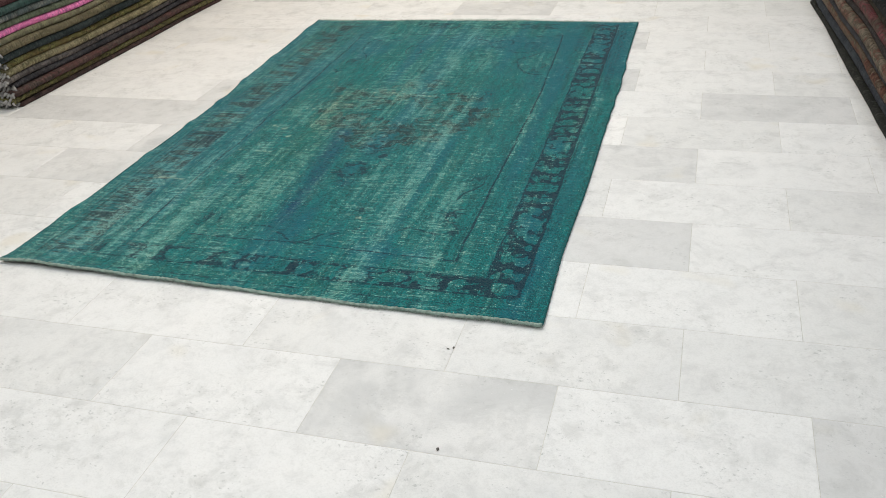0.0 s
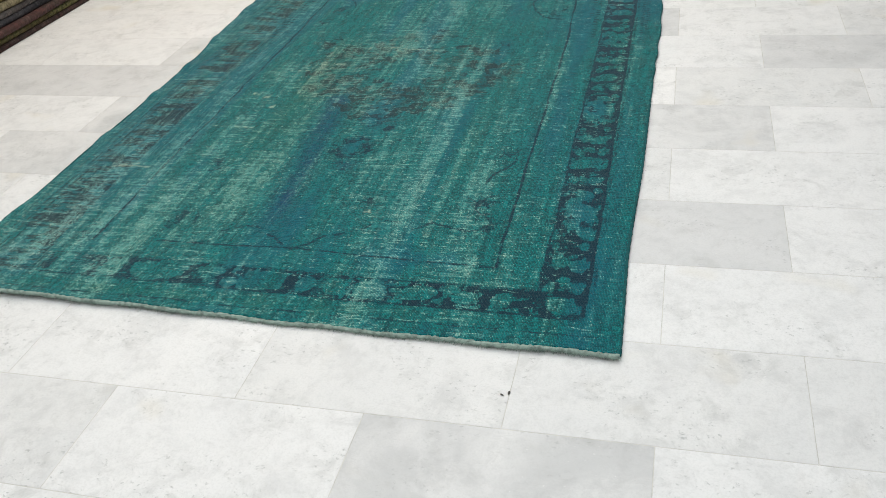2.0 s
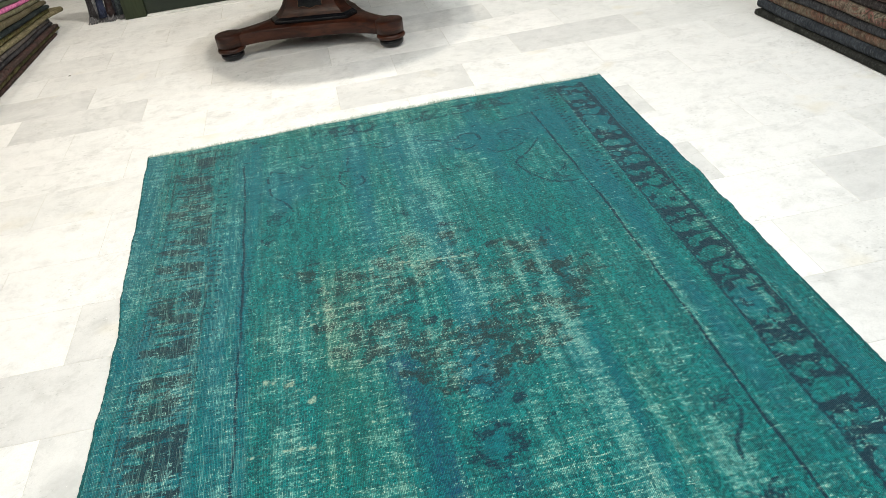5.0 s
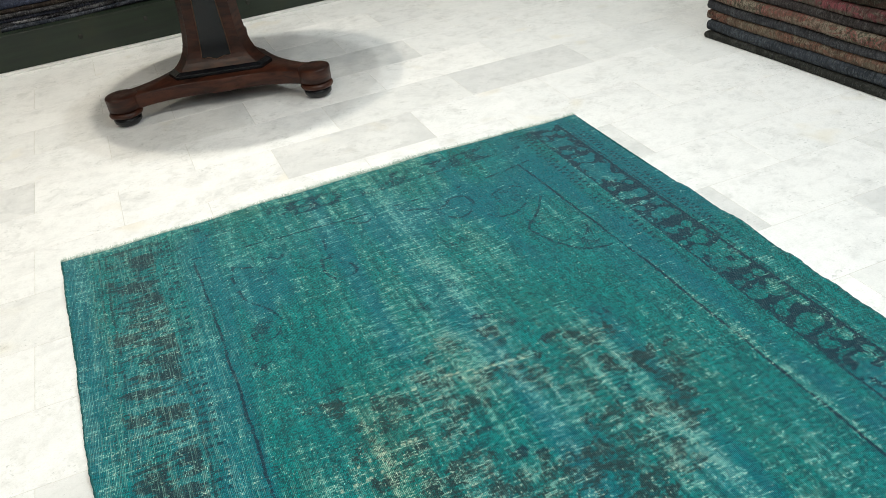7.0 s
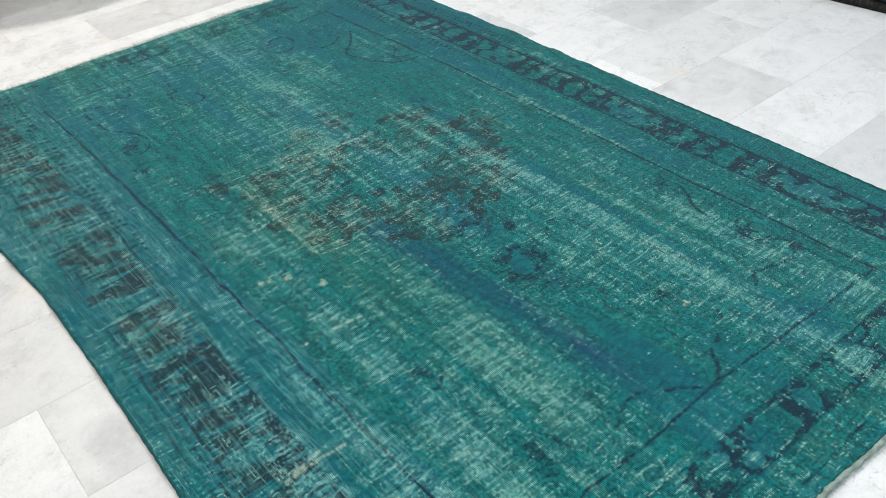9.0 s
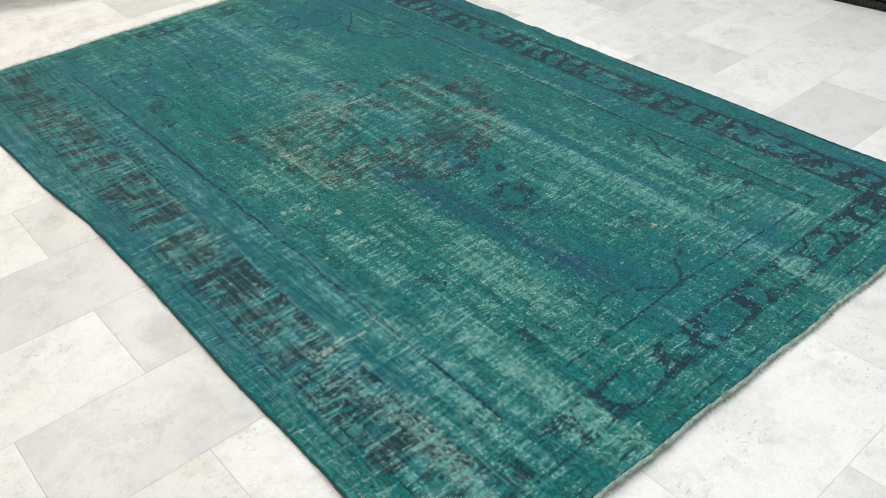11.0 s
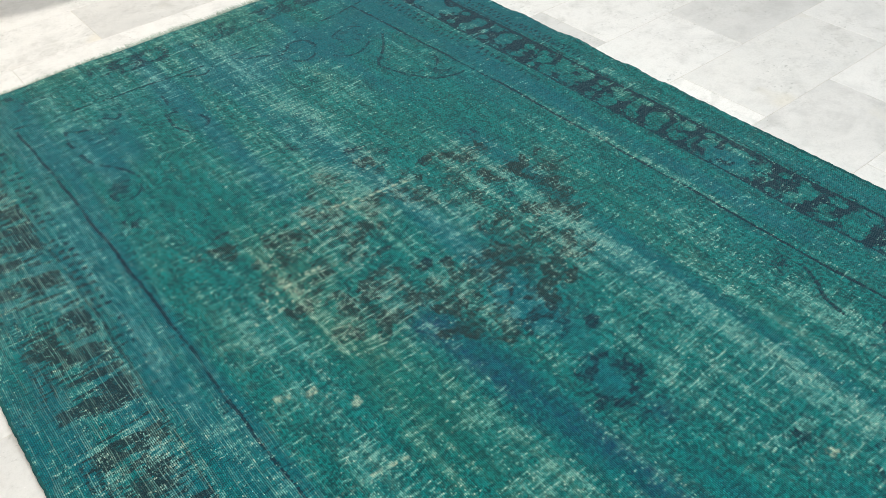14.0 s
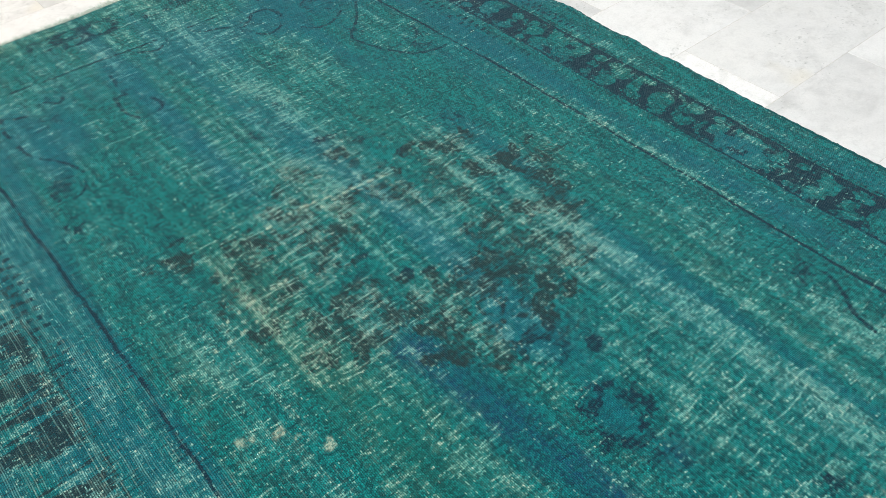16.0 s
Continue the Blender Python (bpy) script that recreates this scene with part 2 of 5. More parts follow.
# ---- round pedestal table ----
def pedestal_table(cx, cy):
    table = empty("pedestal_table", "dark mahogany round pedestal table with ebonised trim on three feet", "table")
    table.location = (cx, cy, 0)
    first = math.atan2(2.527 - cy, -0.60 - cx)
    ways = [first + k * 2 * math.pi / 3 for k in range(3)]
    reach = 0.497
    for a in ways:
        fx, fy = reach * math.cos(a), reach * math.sin(a)
        bm = bmesh.new()
        lathe(bm, [(0.0623, 0.084), (0.0694, 0.088), (0.0712, 0.155), (0.0685, 0.16), (0.0178, 0.161)], fx, fy)
        cap = part("foot_cap", bm, MAHOGANY, table)
        bm = bmesh.new()
        lathe(bm, [(0.0534, 0.05), (0.0703, 0.055), (0.0748, 0.065), (0.0703, 0.077), (0.0587, 0.084)], fx, fy)
        part("ring", bm, MAHOGANY, cap)
        bm = bmesh.new()
        lathe(bm, [(0.0303, 0.0), (0.0481, 0.005), (0.0605, 0.02), (0.0623, 0.036), (0.0534, 0.052)], fx, fy)
        part("ball", bm, EBONY, cap, "black ball under the foot")

    def arm(r):
        return 0.050 + 0.24 * max(0.0, 1 - r / 0.47) ** 2.0

    outline = []
    for k in range(180):
        th = 2 * math.pi * k / 180
        off = min(abs((th - a + math.pi) % (2 * math.pi) - math.pi) for a in ways)
        lo, hi = 0.02, reach / max(math.cos(off), 0.2)
        for _ in range(30):
            r = (lo + hi) / 2
            if r * math.sin(off) > arm(r * math.cos(off)):
                hi = r
            else:
                lo = r
        outline.append((lo * math.cos(th), lo * math.sin(th)))
    bm = bmesh.new()
    loft(bm, [[(x * s, y * s, z) for x, y in outline] for s, z in ((0.985, 0.082), (1.0, 0.086), (1.0, 0.150), (0.985, 0.155))])
    part("platform", bm, MAHOGANY, table, "concave-sided mahogany platform")

    def section(size, cut, z):
        """A triangle with blunt corners that point at the feet."""
        pts = []
        for a in ways:
            for s in (-1, 1):
                pts.append((size * math.cos(a) - s * cut * math.sin(a), size * math.sin(a) + s * cut * math.cos(a), z))
        return pts

    bm = bmesh.new()
    loft(bm, [section(0.245, 0.040, 0.154), section(0.25, 0.042, 0.160), section(0.25, 0.042, 0.176), section(0.238, 0.040, 0.184), section(0.225, 0.040, 0.19)])
    part("plinth", bm, EBONY, table, "black ebonised plinth moulding", smooth=False)
    shape = [(0.222, 0.19), (0.205, 0.203), (0.190, 0.218), (0.176, 0.236), (0.163, 0.26), (0.153, 0.29), (0.146, 0.33), (0.140, 0.38), (0.136, 0.45), (0.133, 0.53), (0.132, 0.60), (0.134, 0.70)]
    bm = bmesh.new()
    loft(bm, [section(s, 0.030 + 0.10 * (s - 0.13), z) for s, z in shape])
    column = part("column", bm, MAHOGANY, table, "waisted three-sided mahogany column", smooth=False)

    def size_at(z):
        for (s0, z0), (s1, z1) in zip(shape, shape[1:]):
            if z0 <= z <= z1:
                return s0 + (s1 - s0) * (z - z0) / (z1 - z0)
        return shape[-1][0]

    for k in range(3):
        a = ways[k] + math.pi / 3
        nx, ny, tx, ty = math.cos(a), math.sin(a), -math.sin(a), math.cos(a)

        def on_face(u, z, lift):
            s = size_at(z)
            c = 0.030 + 0.10 * (s - 0.13)
            d = s / 2 + c * math.sqrt(3) / 2 + lift
            return (nx * d + tx * u, ny * d + ty * u, z)

        zs = [0.232 + 0.02 * i for i in range(23)]
        bm = bmesh.new()
        rows = []
        for z in zs:
            half = 0.066 - 0.06 * (z - 0.23) if z < 0.5 else 0.0498
            dip = 0.010 if z == zs[0] else 0.0
            rows.append([on_face(half * u, z - dip * (1 - abs(u)) + (0.006 if dip and 0 < abs(u) < 1 else 0), 0.003) for u in (-1, -0.5, 0, 0.5, 1)])
        loft(bm, rows, closed=False, caps=False)
        part("panel", bm, EBONY, column, "black inset panel with a gilt line")
        bm = bmesh.new()
        left = [rows[i][0] for i in range(len(rows))]
        right = [rows[i][4] for i in range(len(rows))]
        tube(bm, left[::-1] + rows[0][1:4] + right, 0.002, 6)
        part("gilt_edge", bm, GILT, column, "thin gilt edging")
    bm = bmesh.new()
    lathe(bm, [(0.10, 0.70), (0.53, 0.715), (0.56, 0.725), (0.565, 0.745), (0.55, 0.76), (0.05, 0.762)], 0, 0, 64)
    part("tabletop", bm, MAHOGANY, table, "round polished tabletop")
    # the base is low: its heights below the column are pressed together
    for ob in table.children_recursive:
        for v in ob.data.vertices:
            v.co.z = v.co.z * 0.85 if v.co.z < 0.19 else v.co.z - 0.0285
    return table


pedestal_table(-0.110, 2.65)


# ---- folded rugs in stacks ----
def folded_rug(name_label, mat, x_face, depth, y0, y1, z0, z1, seed, turn, far=0.0, fringe_end=None, side=1, wavy=0.004, bulge=0.0):
    """A rug folded into a long flat bundle whose rounded fold faces the aisle. side: +1 when the bundle lies towards +x from its face."""
    rnd = random.Random(seed)
    thing = empty("folded_rug", name_label, "folded rug", "stacked folded rugs")
    thing.location = (x_face, y0, z0)
    thing.rotation_euler = (0, 0, turn)
    length, thick = y1 - y0, z1 - z0
    inset = rnd.uniform(0.0, 0.014)
    bm = bmesh.new()
    rings = []
    n = max(12, int(length / 0.05))
    ph = [rnd.uniform(0, 6.28) for _ in range(5)]
    for i in range(n + 1):
        y = length * i / n
        tip = min(1.0, (min(y, length - y) + 0.003) / 0.012) ** 0.5
        dx = inset + 0.004 * math.sin(2.3 * y + ph[0]) + 0.002 * math.sin(6.1 * y + ph[1]) + 0.0012 * math.sin(17 * y + ph[3]) * math.sin(5 * y + ph[4])
        h = thick * (0.97 + 0.03 * math.sin(5.3 * y + ph[2])) * (0.75 + 0.25 * tip)
        r = h / 2
        ring = []
        settle = max(0.0, y + y0 - 2.3)
        squeeze = 1 - far * settle**1.8
        dx -= 0.19 * far * max(0.0, y + y0 - 1.5) ** 1.3
        wave = wavy * min(1.0, z0 / 0.12) * (math.sin(4.3 * y + 1.0 + 2.2 * z0) + 0.6 * math.sin(9.1 * y + 0.5 - 3.0 * z0))
        if bulge:
            swell = math.exp(-(((length - y) / 0.10) ** 2))
            dx -= bulge * swell
            r *= 1 + 0.6 * swell
        for k in range(9):
            a = math.pi * (k / 8) - math.pi / 2
            ring.append((side * (dx + r * 0.75 * (1 - math.cos(a))), y, (z0 + r + r * math.sin(a)) * squeeze + wave - z0))
        for x, z in ((depth, h), (depth, 0.0)):
            ring.append((side * x, y, (z0 + z) * squeeze + wave - z0))
        rings.append(ring)
    loft(bm, rings)
    part("wool_body", bm, mat, thing)
    # a crease line where the two leaves of the fold meet shows at the ends
    if fringe_end is not None:
        bm = bmesh.new()
        count = int(depth / 0.012)
        for i in range(count):
            x = side * (0.02 + depth * 0.96 * i / count)
            z = rnd.uniform(0.15, 0.9) * thick
            y = 0.004 if fringe_end == 0 else length - 0.004
            s = -1 if fringe_end == 0 else 1
            l = rnd.uniform(0.010, 0.024)
            pts = [(x, y, z), (x + rnd.uniform(-0.01, 0.01), y + s * 0.5 * l, z - 0.003), (x + rnd.uniform(-0.018, 0.018), y + s * l, max(0.004 - z0, z - rnd.uniform(0.005, 0.028)))]
            tube(bm, pts, lambda i: (0.005, 0.0075, 0.0055)[i], 6)
        part("fringe", bm, FRINGE_GREY, thing, "grey knotted cotton fringe")
    return thing


LEFT_TURN = -0.022
LEFT = [
    ("brown folded rug at the foot of the stack", (0.050, 0.034, 0.030), (0.06, 0.030, 0.026), (0.022, 0.017, 0.016), 0.026),
    ("olive and rust figured folded rug", (0.105, 0.10, 0.034), (0.07, 0.05, 0.022), (0.018, 0.017, 0.010), 0.034),
    ("brown-grey worn wool folded rug", (0.06, 0.042, 0.036), (0.07, 0.03, 0.028), (0.03, 0.025, 0.024), 0.036),
    ("dark slate grey folded rug", (0.034, 0.034, 0.04), (0.05, 0.045, 0.048), (0.02, 0.02, 0.025), 0.036),
    ("grey worn wool folded rug", (0.07, 0.062, 0.062), (0.10, 0.085, 0.075), (0.04, 0.036, 0.04), 0.034),
    ("tan and olive folded rug", (0.17, 0.15, 0.075), (0.19, 0.155, 0.09), (0.06, 0.055, 0.026), 0.038),
    ("olive and orange figured folded rug", (0.13, 0.125, 0.038), (0.11, 0.075, 0.026), (0.020, 0.020, 0.010), 0.040),
    ("near-black teal wool folded rug", (0.016, 0.024, 0.026), (0.025, 0.035, 0.035), (0.012, 0.014, 0.016), 0.040),
    ("khaki folded rug with faint figures", (0.12, 0.105, 0.055), (0.09, 0.075, 0.045), (0.06, 0.045, 0.03), 0.046),
    ("light olive green folded rug", (0.14, 0.135, 0.075), (0.11, 0.10, 0.06), (0.08, 0.07, 0.045), 0.034),
    ("bright pink wool folded rug", (0.62, 0.10, 0.30), (0.55, 0.09, 0.27), (0.66, 0.13, 0.34), 0.034),
    ("sage green wool folded rug", (0.10, 0.12, 0.075), (0.08, 0.095, 0.06), (0.06, 0.07, 0.05), 0.036),
    ("grey and teal folded rug", (0.07, 0.09, 0.09), (0.12, 0.12, 0.11), (0.03, 0.05, 0.05), 0.036),
    ("dark green wool folded rug", (0.02, 0.05, 0.045), (0.03, 0.06, 0.055), (0.02, 0.03, 0.03), 0.040),
    ("dark maroon wool folded rug", (0.05, 0.018, 0.022), (0.07, 0.03, 0.03), (0.03, 0.012, 0.015), 0.038),
    ("grey-brown folded rug on top of the stack", (0.07, 0.06, 0.05), (0.09, 0.07, 0.06), (0.04, 0.035, 0.03), 0.040),
]
z = 0.0
for k, (label, a, b, c, th) in enumerate(LEFT):
    th *= 0.92
    pattern = rug_wool("rug_wool_left", a, b, c, 11 + (k * 7) % 13, 1.6)
    folded_rug(label, pattern, -1.905 + 0.004 * (k % 3), 0.95, -0.115 - 0.02 * ((k * 5) % 3), 3.66 + 0.025 * ((k * 3) % 4 - 1) + (0.09 if k == 5 else 0), z, z + th, 100 + k, LEFT_TURN, far=0.16, fringe_end=0, side=-1, wavy=0.0045, bulge=0.03 if k == 5 else 0.0)
    z += th + 0.0012

RIGHT = [
    ("charcoal folded rug at the foot of the stack", (0.034, 0.036, 0.032), (0.022, 0.023, 0.022), (0.055, 0.058, 0.048), 0.034),
    ("blue-grey worn folded rug", (0.045, 0.056, 0.072), (0.035, 0.042, 0.056), (0.075, 0.085, 0.09), 0.050),
    ("rust and cream figured folded rug", (0.16, 0.060, 0.040), (0.15, 0.125, 0.085), (0.040, 0.030, 0.026), 0.046),
    ("slate grey wool folded rug", (0.05, 0.053, 0.062), (0.038, 0.04, 0.048), (0.08, 0.08, 0.085), 0.044),
    ("cream, green and red floral folded rug", (0.20, 0.165, 0.12), (0.17, 0.055, 0.045), (0.06, 0.065, 0.04), 0.050),
    ("grey-brown worn wool folded rug", (0.05, 0.042, 0.042), (0.035, 0.03, 0.032), (0.08, 0.07, 0.065), 0.040),
    ("rose red floral folded rug", (0.18, 0.045, 0.055), (0.08, 0.075, 0.055), (0.10, 0.06, 0.05), 0.046),
    ("dark green and brown floral folded rug", (0.06, 0.032, 0.024), (0.035, 0.04, 0.028), (0.10, 0.08, 0.06), 0.050),
    ("plain black wool folded rug", (0.016, 0.016, 0.018), (0.022, 0.022, 0.024), (0.03, 0.03, 0.03), 0.042),
    ("red and white floral folded rug", (0.18, 0.05, 0.045), (0.18, 0.14, 0.11), (0.06, 0.04, 0.03), 0.050),
    ("dark grey wool folded rug", (0.04, 0.038, 0.038), (0.03, 0.028, 0.03), (0.06, 0.055, 0.05), 0.040),
    ("tan and olive folded rug", (0.13, 0.10, 0.05), (0.09, 0.06, 0.035), (0.05, 0.04, 0.025), 0.045),
    ("wine red folded rug on top of the stack", (0.09, 0.025, 0.028), (0.05, 0.03, 0.03), (0.13, 0.07, 0.06), 0.046),
]
z = 0.0
for k, (label, a, b, c, th) in enumerate(RIGHT):
    pattern = rug_wool("rug_wool_right", a, b, c, 12 + (k * 5) % 9)
    near = -1.0 + 0.03 * ((k * 5) % 4)
    folded_rug(label, pattern, 2.158 + 0.012 * (k % 2), 0.9, near, 1.79 + 0.015 * ((k * 3) % 3), z, z + th, 300 + k, 0.075, side=1, wavy=0.006)
    z += th + 0.0012


# ---- green wooden platform with rugs ----
platform_stand = empty("display_platform", "low dark green painted wooden display platform", "platform")
platform_stand.location = (0, 3.72, 0)
bm = bmesh.new()
box(bm, -1.185, 1.30, 0.0, 0.03, 0.012, 0.205, 0.004)
board = part("front_board", bm, GREEN, platform_stand, "dark green plank with knots", smooth=False)
bm = bmesh.new()
box(bm, -1.325, -1.187, -0.012, 0.03, 0.0, 0.62, 0.004)
part("end_post", bm, GREEN_LIGHT, platform_stand, "lighter green end board", smooth=False)
bm = bmesh.new()
box(bm, -1.185, 1.30, 0.03, 1.05, 0.15, 0.205)
part("deck", bm, GREEN, platform_stand, smooth=False)
bm = bmesh.new()
box(bm, -1.185, 1.30, 1.05, 1.08, 0.0, 0.205)
part("back_board", bm, GREEN, platform_stand, smooth=False)
bm = bmesh.new()
box(bm, -1.185, 1.30, -0.035, 0.03, 0.0, 0.011, 0.002)
part("base_strip", bm, MARBLE_CLOUDY, platform_stand, "thin pale marble strip under the board", smooth=False)
for kx, kz in ((-0.72, 0.115), (-0.36, 0.135), (0.22, 0.10), (0.62, 0.14)):
    bm = bmesh.new()
    loft(bm, [[(kx + s * 0.013 * math.cos(a * 0.5236), y, kz + s * 0.016 * math.sin(a * 0.5236)) for a in range(12)] for s, y in ((1.0, 0.002), (0.9, -0.0015))])
    part("knot", bm, KNOT, board)

BLUES = [
    ("dark blue and grey folded rug", (0.03, 0.04, 0.06), (0.10, 0.11, 0.14), (0.02, 0.02, 0.03), 0.022),
    ("black and white striped folded rug", (0.02, 0.02, 0.026), (0.24, 0.24, 0.26), (0.03, 0.03, 0.04), 0.020),
    ("slate blue wool folded rug", (0.05, 0.06, 0.10), (0.03, 0.03, 0.05), (0.14, 0.15, 0.18), 0.022),
    ("black folded rug with pale fringe", (0.015, 0.015, 0.02), (0.05, 0.05, 0.055), (0.12, 0.12, 0.13), 0.022),
    ("brown-black wool folded rug", (0.03, 0.02, 0.018), (0.05, 0.04, 0.03), (0.02, 0.015, 0.015), 0.024),
    ("navy blue wool folded rug", (0.02, 0.03, 0.06), (0.04, 0.05, 0.09), (0.02, 0.02, 0.03), 0.024),
]
z = 0.206
for k, (label, a, b, c, th) in enumerate(BLUES):
    pattern = rug_wool("rug_wool_blue", a, b, c, 14)
    thing = folded_rug(label, pattern, 0, 0.8, 0, 2.3, z, z + th, 500 + k, 0.0, side=1)
    thing.rotation_euler = (0, 0, math.pi / 2)
    thing.location = (1.2, 3.78 + 0.01 * (k % 3), z)
    z += th + 0.001


# ---- rugs standing on end beside the platform ----
def standing_rug(x, y, mat, label, seed, width=0.05, height=0.95):
    rnd = random.Random(seed)
    thing = empty("hanging_rug", label, "rug", "rugs hung beside the platform")
    thing.location = (x, y, 0)
    ph = [rnd.uniform(0, 6.28) for _ in range(3)]
    bm = bmesh.new()
    rings = []
    for i in range(20):
        z = 0.03 + (height - 0.03) * i / 19
        flare = 0.018 * max(0, 1 - z / 0.2) ** 2
        ox = 0.008 * math.sin(5 * z + ph[0])
        oy = 0.012 * math.sin(4 * z + ph[1]) - flare
        w, d = width * 0.5 + flare * 0.5, 0.022
        rings.append([(ox + w * math.cos(a), oy + d * math.sin(a) * (1 + 0.25 * math.sin(3 * a + ph[2])), z) for a in [2 * math.pi * k / 14 for k in range(14)]])
    loft(bm, rings)
    part("wool_body", bm, mat, thing)
    bm = bmesh.new()
    for i in range(14):
        fx = rnd.uniform(-0.5, 0.5) * width
        pts = [(fx, -0.01 + rnd.uniform(-0.01, 0.01), 0.045), (fx * 1.2, -0.025, 0.018), (fx * 1.3 + rnd.uniform(-0.008, 0.008), -0.030 - rnd.uniform(0, 0.014), 0.004)]
        tube(bm, pts, lambda i: (0.004, 0.0045, 0.003)[i], 5)
    part("fringe", bm, FRINGE_DARK, thing, "dark grey cotton fringe on the floor")
    return thing


HUNG = [
    ("grey-brown rug hung with fringe on the floor", (0.05, 0.045, 0.048), (0.035, 0.033, 0.038), (0.09, 0.085, 0.09)),
    ("grey and white rug hung with fringe on the floor", (0.16, 0.16, 0.17), (0.26, 0.26, 0.27), (0.05, 0.05, 0.06)),
    ("navy rug hung with fringe on the floor", (0.02, 0.03, 0.07), (0.03, 0.04, 0.09), (0.05, 0.06, 0.09)),
    ("brick red and grey rug hung beside others", (0.06, 0.028, 0.026), (0.05, 0.045, 0.048), (0.03, 0.022, 0.024)),
    ("dark navy rug hung beside others", (0.015, 0.02, 0.04), (0.03, 0.035, 0.05), (0.06, 0.06, 0.07)),
    ("pale teal grey rug hung next to the green board", (0.06, 0.085, 0.095), (0.04, 0.05, 0.065), (0.12, 0.14, 0.145)),
]
for k, (label, a, b, c) in enumerate(HUNG):
    standing_rug(-1.53 + 0.037 * k, 3.765 + 0.014 * ((k * 2) % 3), rug_wool("rug_wool_hung", a, b, c, 20), label, 700 + k, 0.044, 0.62)


# ---- overdyed rug ----
def table_noise(x, y, seed):
    """Smooth value noise in 0..1 on arrays."""
    grid = np.random.RandomState(seed).rand(256, 256)
    ix, iy = np.floor(x).astype(int), np.floor(y).astype(int)
    fx, fy = x - ix, y - iy
    fx, fy = fx * fx * (3 - 2 * fx), fy * fy * (3 - 2 * fy)
    a, b = grid[ix % 256, iy % 256], grid[(ix + 1) % 256, iy % 256]
    c, d = grid[ix % 256, (iy + 1) % 256], grid[(ix + 1) % 256, (iy + 1) % 256]
    return (a * (1 - fx) + b * fx) * (1 - fy) + (c * (1 - fx) + d * fx) * fy


def fractal(x, y, seed, octaves=3):
    total, amp, norm = 0, 1.0, 0.0
    for k in range(octaves):
        total = total + amp * table_noise(x * 2**k + 17 * k, y * 2**k + 5 * k, seed + k)
        norm += amp
        amp *= 0.55
    return total / norm


def step(v, lo, hi):
    t = np.clip((v - lo) / (hi - lo), 0, 1)
    return t * t * (3 - 2 * t)


def blob(X, Y, cx, cy, rx, ry):
    return np.exp(-(((X - cx) / rx) ** 2) - ((Y - cy) / ry) ** 2)


def near_line(X, Y, points, width):
    """1 on a drawn line through the points, softly 0 off it."""
    best = np.full(X.shape, 9.0)
    smooth = []
    n = len(points)
    for i in range(n - 1):
        p0, p1, p2, p3 = (np.array(points[min(max(i + k, 0), n - 1)]) for k in (-1, 0, 1, 2))
        for s in np.linspace(0, 1, 5)[: 5 if i == n - 2 else 4]:
            smooth.append(0.5 * (2 * p1 + (p2 - p0) * s + (2 * p0 - 5 * p1 + 4 * p2 - p3) * s * s + (3 * p1 - p0 - 3 * p2 + p3) * s**3))
    for (ax, ay), (bx, by) in zip(smooth, smooth[1:]):
        near = (X > min(ax, bx) - 0.03) & (X < max(ax, bx) + 0.03) & (Y > min(ay, by) - 0.03) & (Y < max(ay, by) + 0.03)
        x, y = X[near], Y[near]
        dx, dy = bx - ax, by - ay
        t = np.clip(((x - ax) * dx + (y - ay) * dy) / (dx * dx + dy * dy + 1e-9), 0, 1)
        best[near] = np.minimum(best[near], np.hypot(x - ax - t * dx, y - ay - t * dy))
    return 1 - step(best, 0.4 * width, width)


# lines of the woven design, in metres from the middle of the rug
L_BORDER0, L_BORDER1 = -0.772, -0.624
R_OUT, R_BORDER0, R_BORDER1, R_LINE = 0.945, 0.936, 0.818, 0.690
N_BORDER0, N_BORDER1, N_LINE = -1.384, -1.290, -1.200
F_BORDER0, F_BORDER1, F_LINE = 1.345, 1.245, 1.128
# one repeat of the border: pale figures as place along, place across (-1 to 1), half length, half width
REPEAT = (
    (0.0, 0.0, 0.034, 0.66), (-0.088, -0.52, 0.021, 0.34), (-0.090, 0.46, 0.021, 0.30), (-0.150, 0.62, 0.016, 0.20),
    (-0.172, 0.10, 0.026, 0.42), (-0.215, -0.36, 0.032, 0.42), (-0.252, 0.22, 0.036, 0.58), (-0.298, -0.30, 0.028, 0.46),
    (-0.335, 0.42, 0.022, 0.34), (-0.392, 0.58, 0.018, 0.24), (-0.400, -0.66, 0.016, 0.20), (-0.458, -0.38, 0.028, 0.40),
    (-0.474, 0.34, 0.030, 0.42), (-0.528, -0.08, 0.013, 0.28), (-0.552, 0.60, 0.022, 0.20), (-0.556, -0.58, 0.022, 0.26),
)
# pale figures of the near border: place along, place across, half length, half width
NEAR_FIGURES = (
    (0.875, 0.0, 0.052, 0.72), (0.735, -0.10, 0.030, 0.60), (0.652, 0.05, 0.034, 0.50), (0.600, -0.50, 0.028, 0.34), (0.520, -0.05, 0.054, 0.66),
    (0.392, 0.0, 0.042, 0.90), (0.296, -0.10, 0.044, 0.66), (0.214, -0.05, 0.026, 0.72), (0.100, 0.0, 0.060, 0.86), (0.000, 0.40, 0.026, 0.50),
    (-0.055, -0.40, 0.028, 0.40), (-0.195, 0.0, 0.050, 0.80), (-0.275, -0.05, 0.040, 0.62), (-0.375, 0.1, 0.034, 0.90), (-0.530, 0.0, 0.036, 0.80), (-0.668, 0.0, 0.050, 0.70),
)
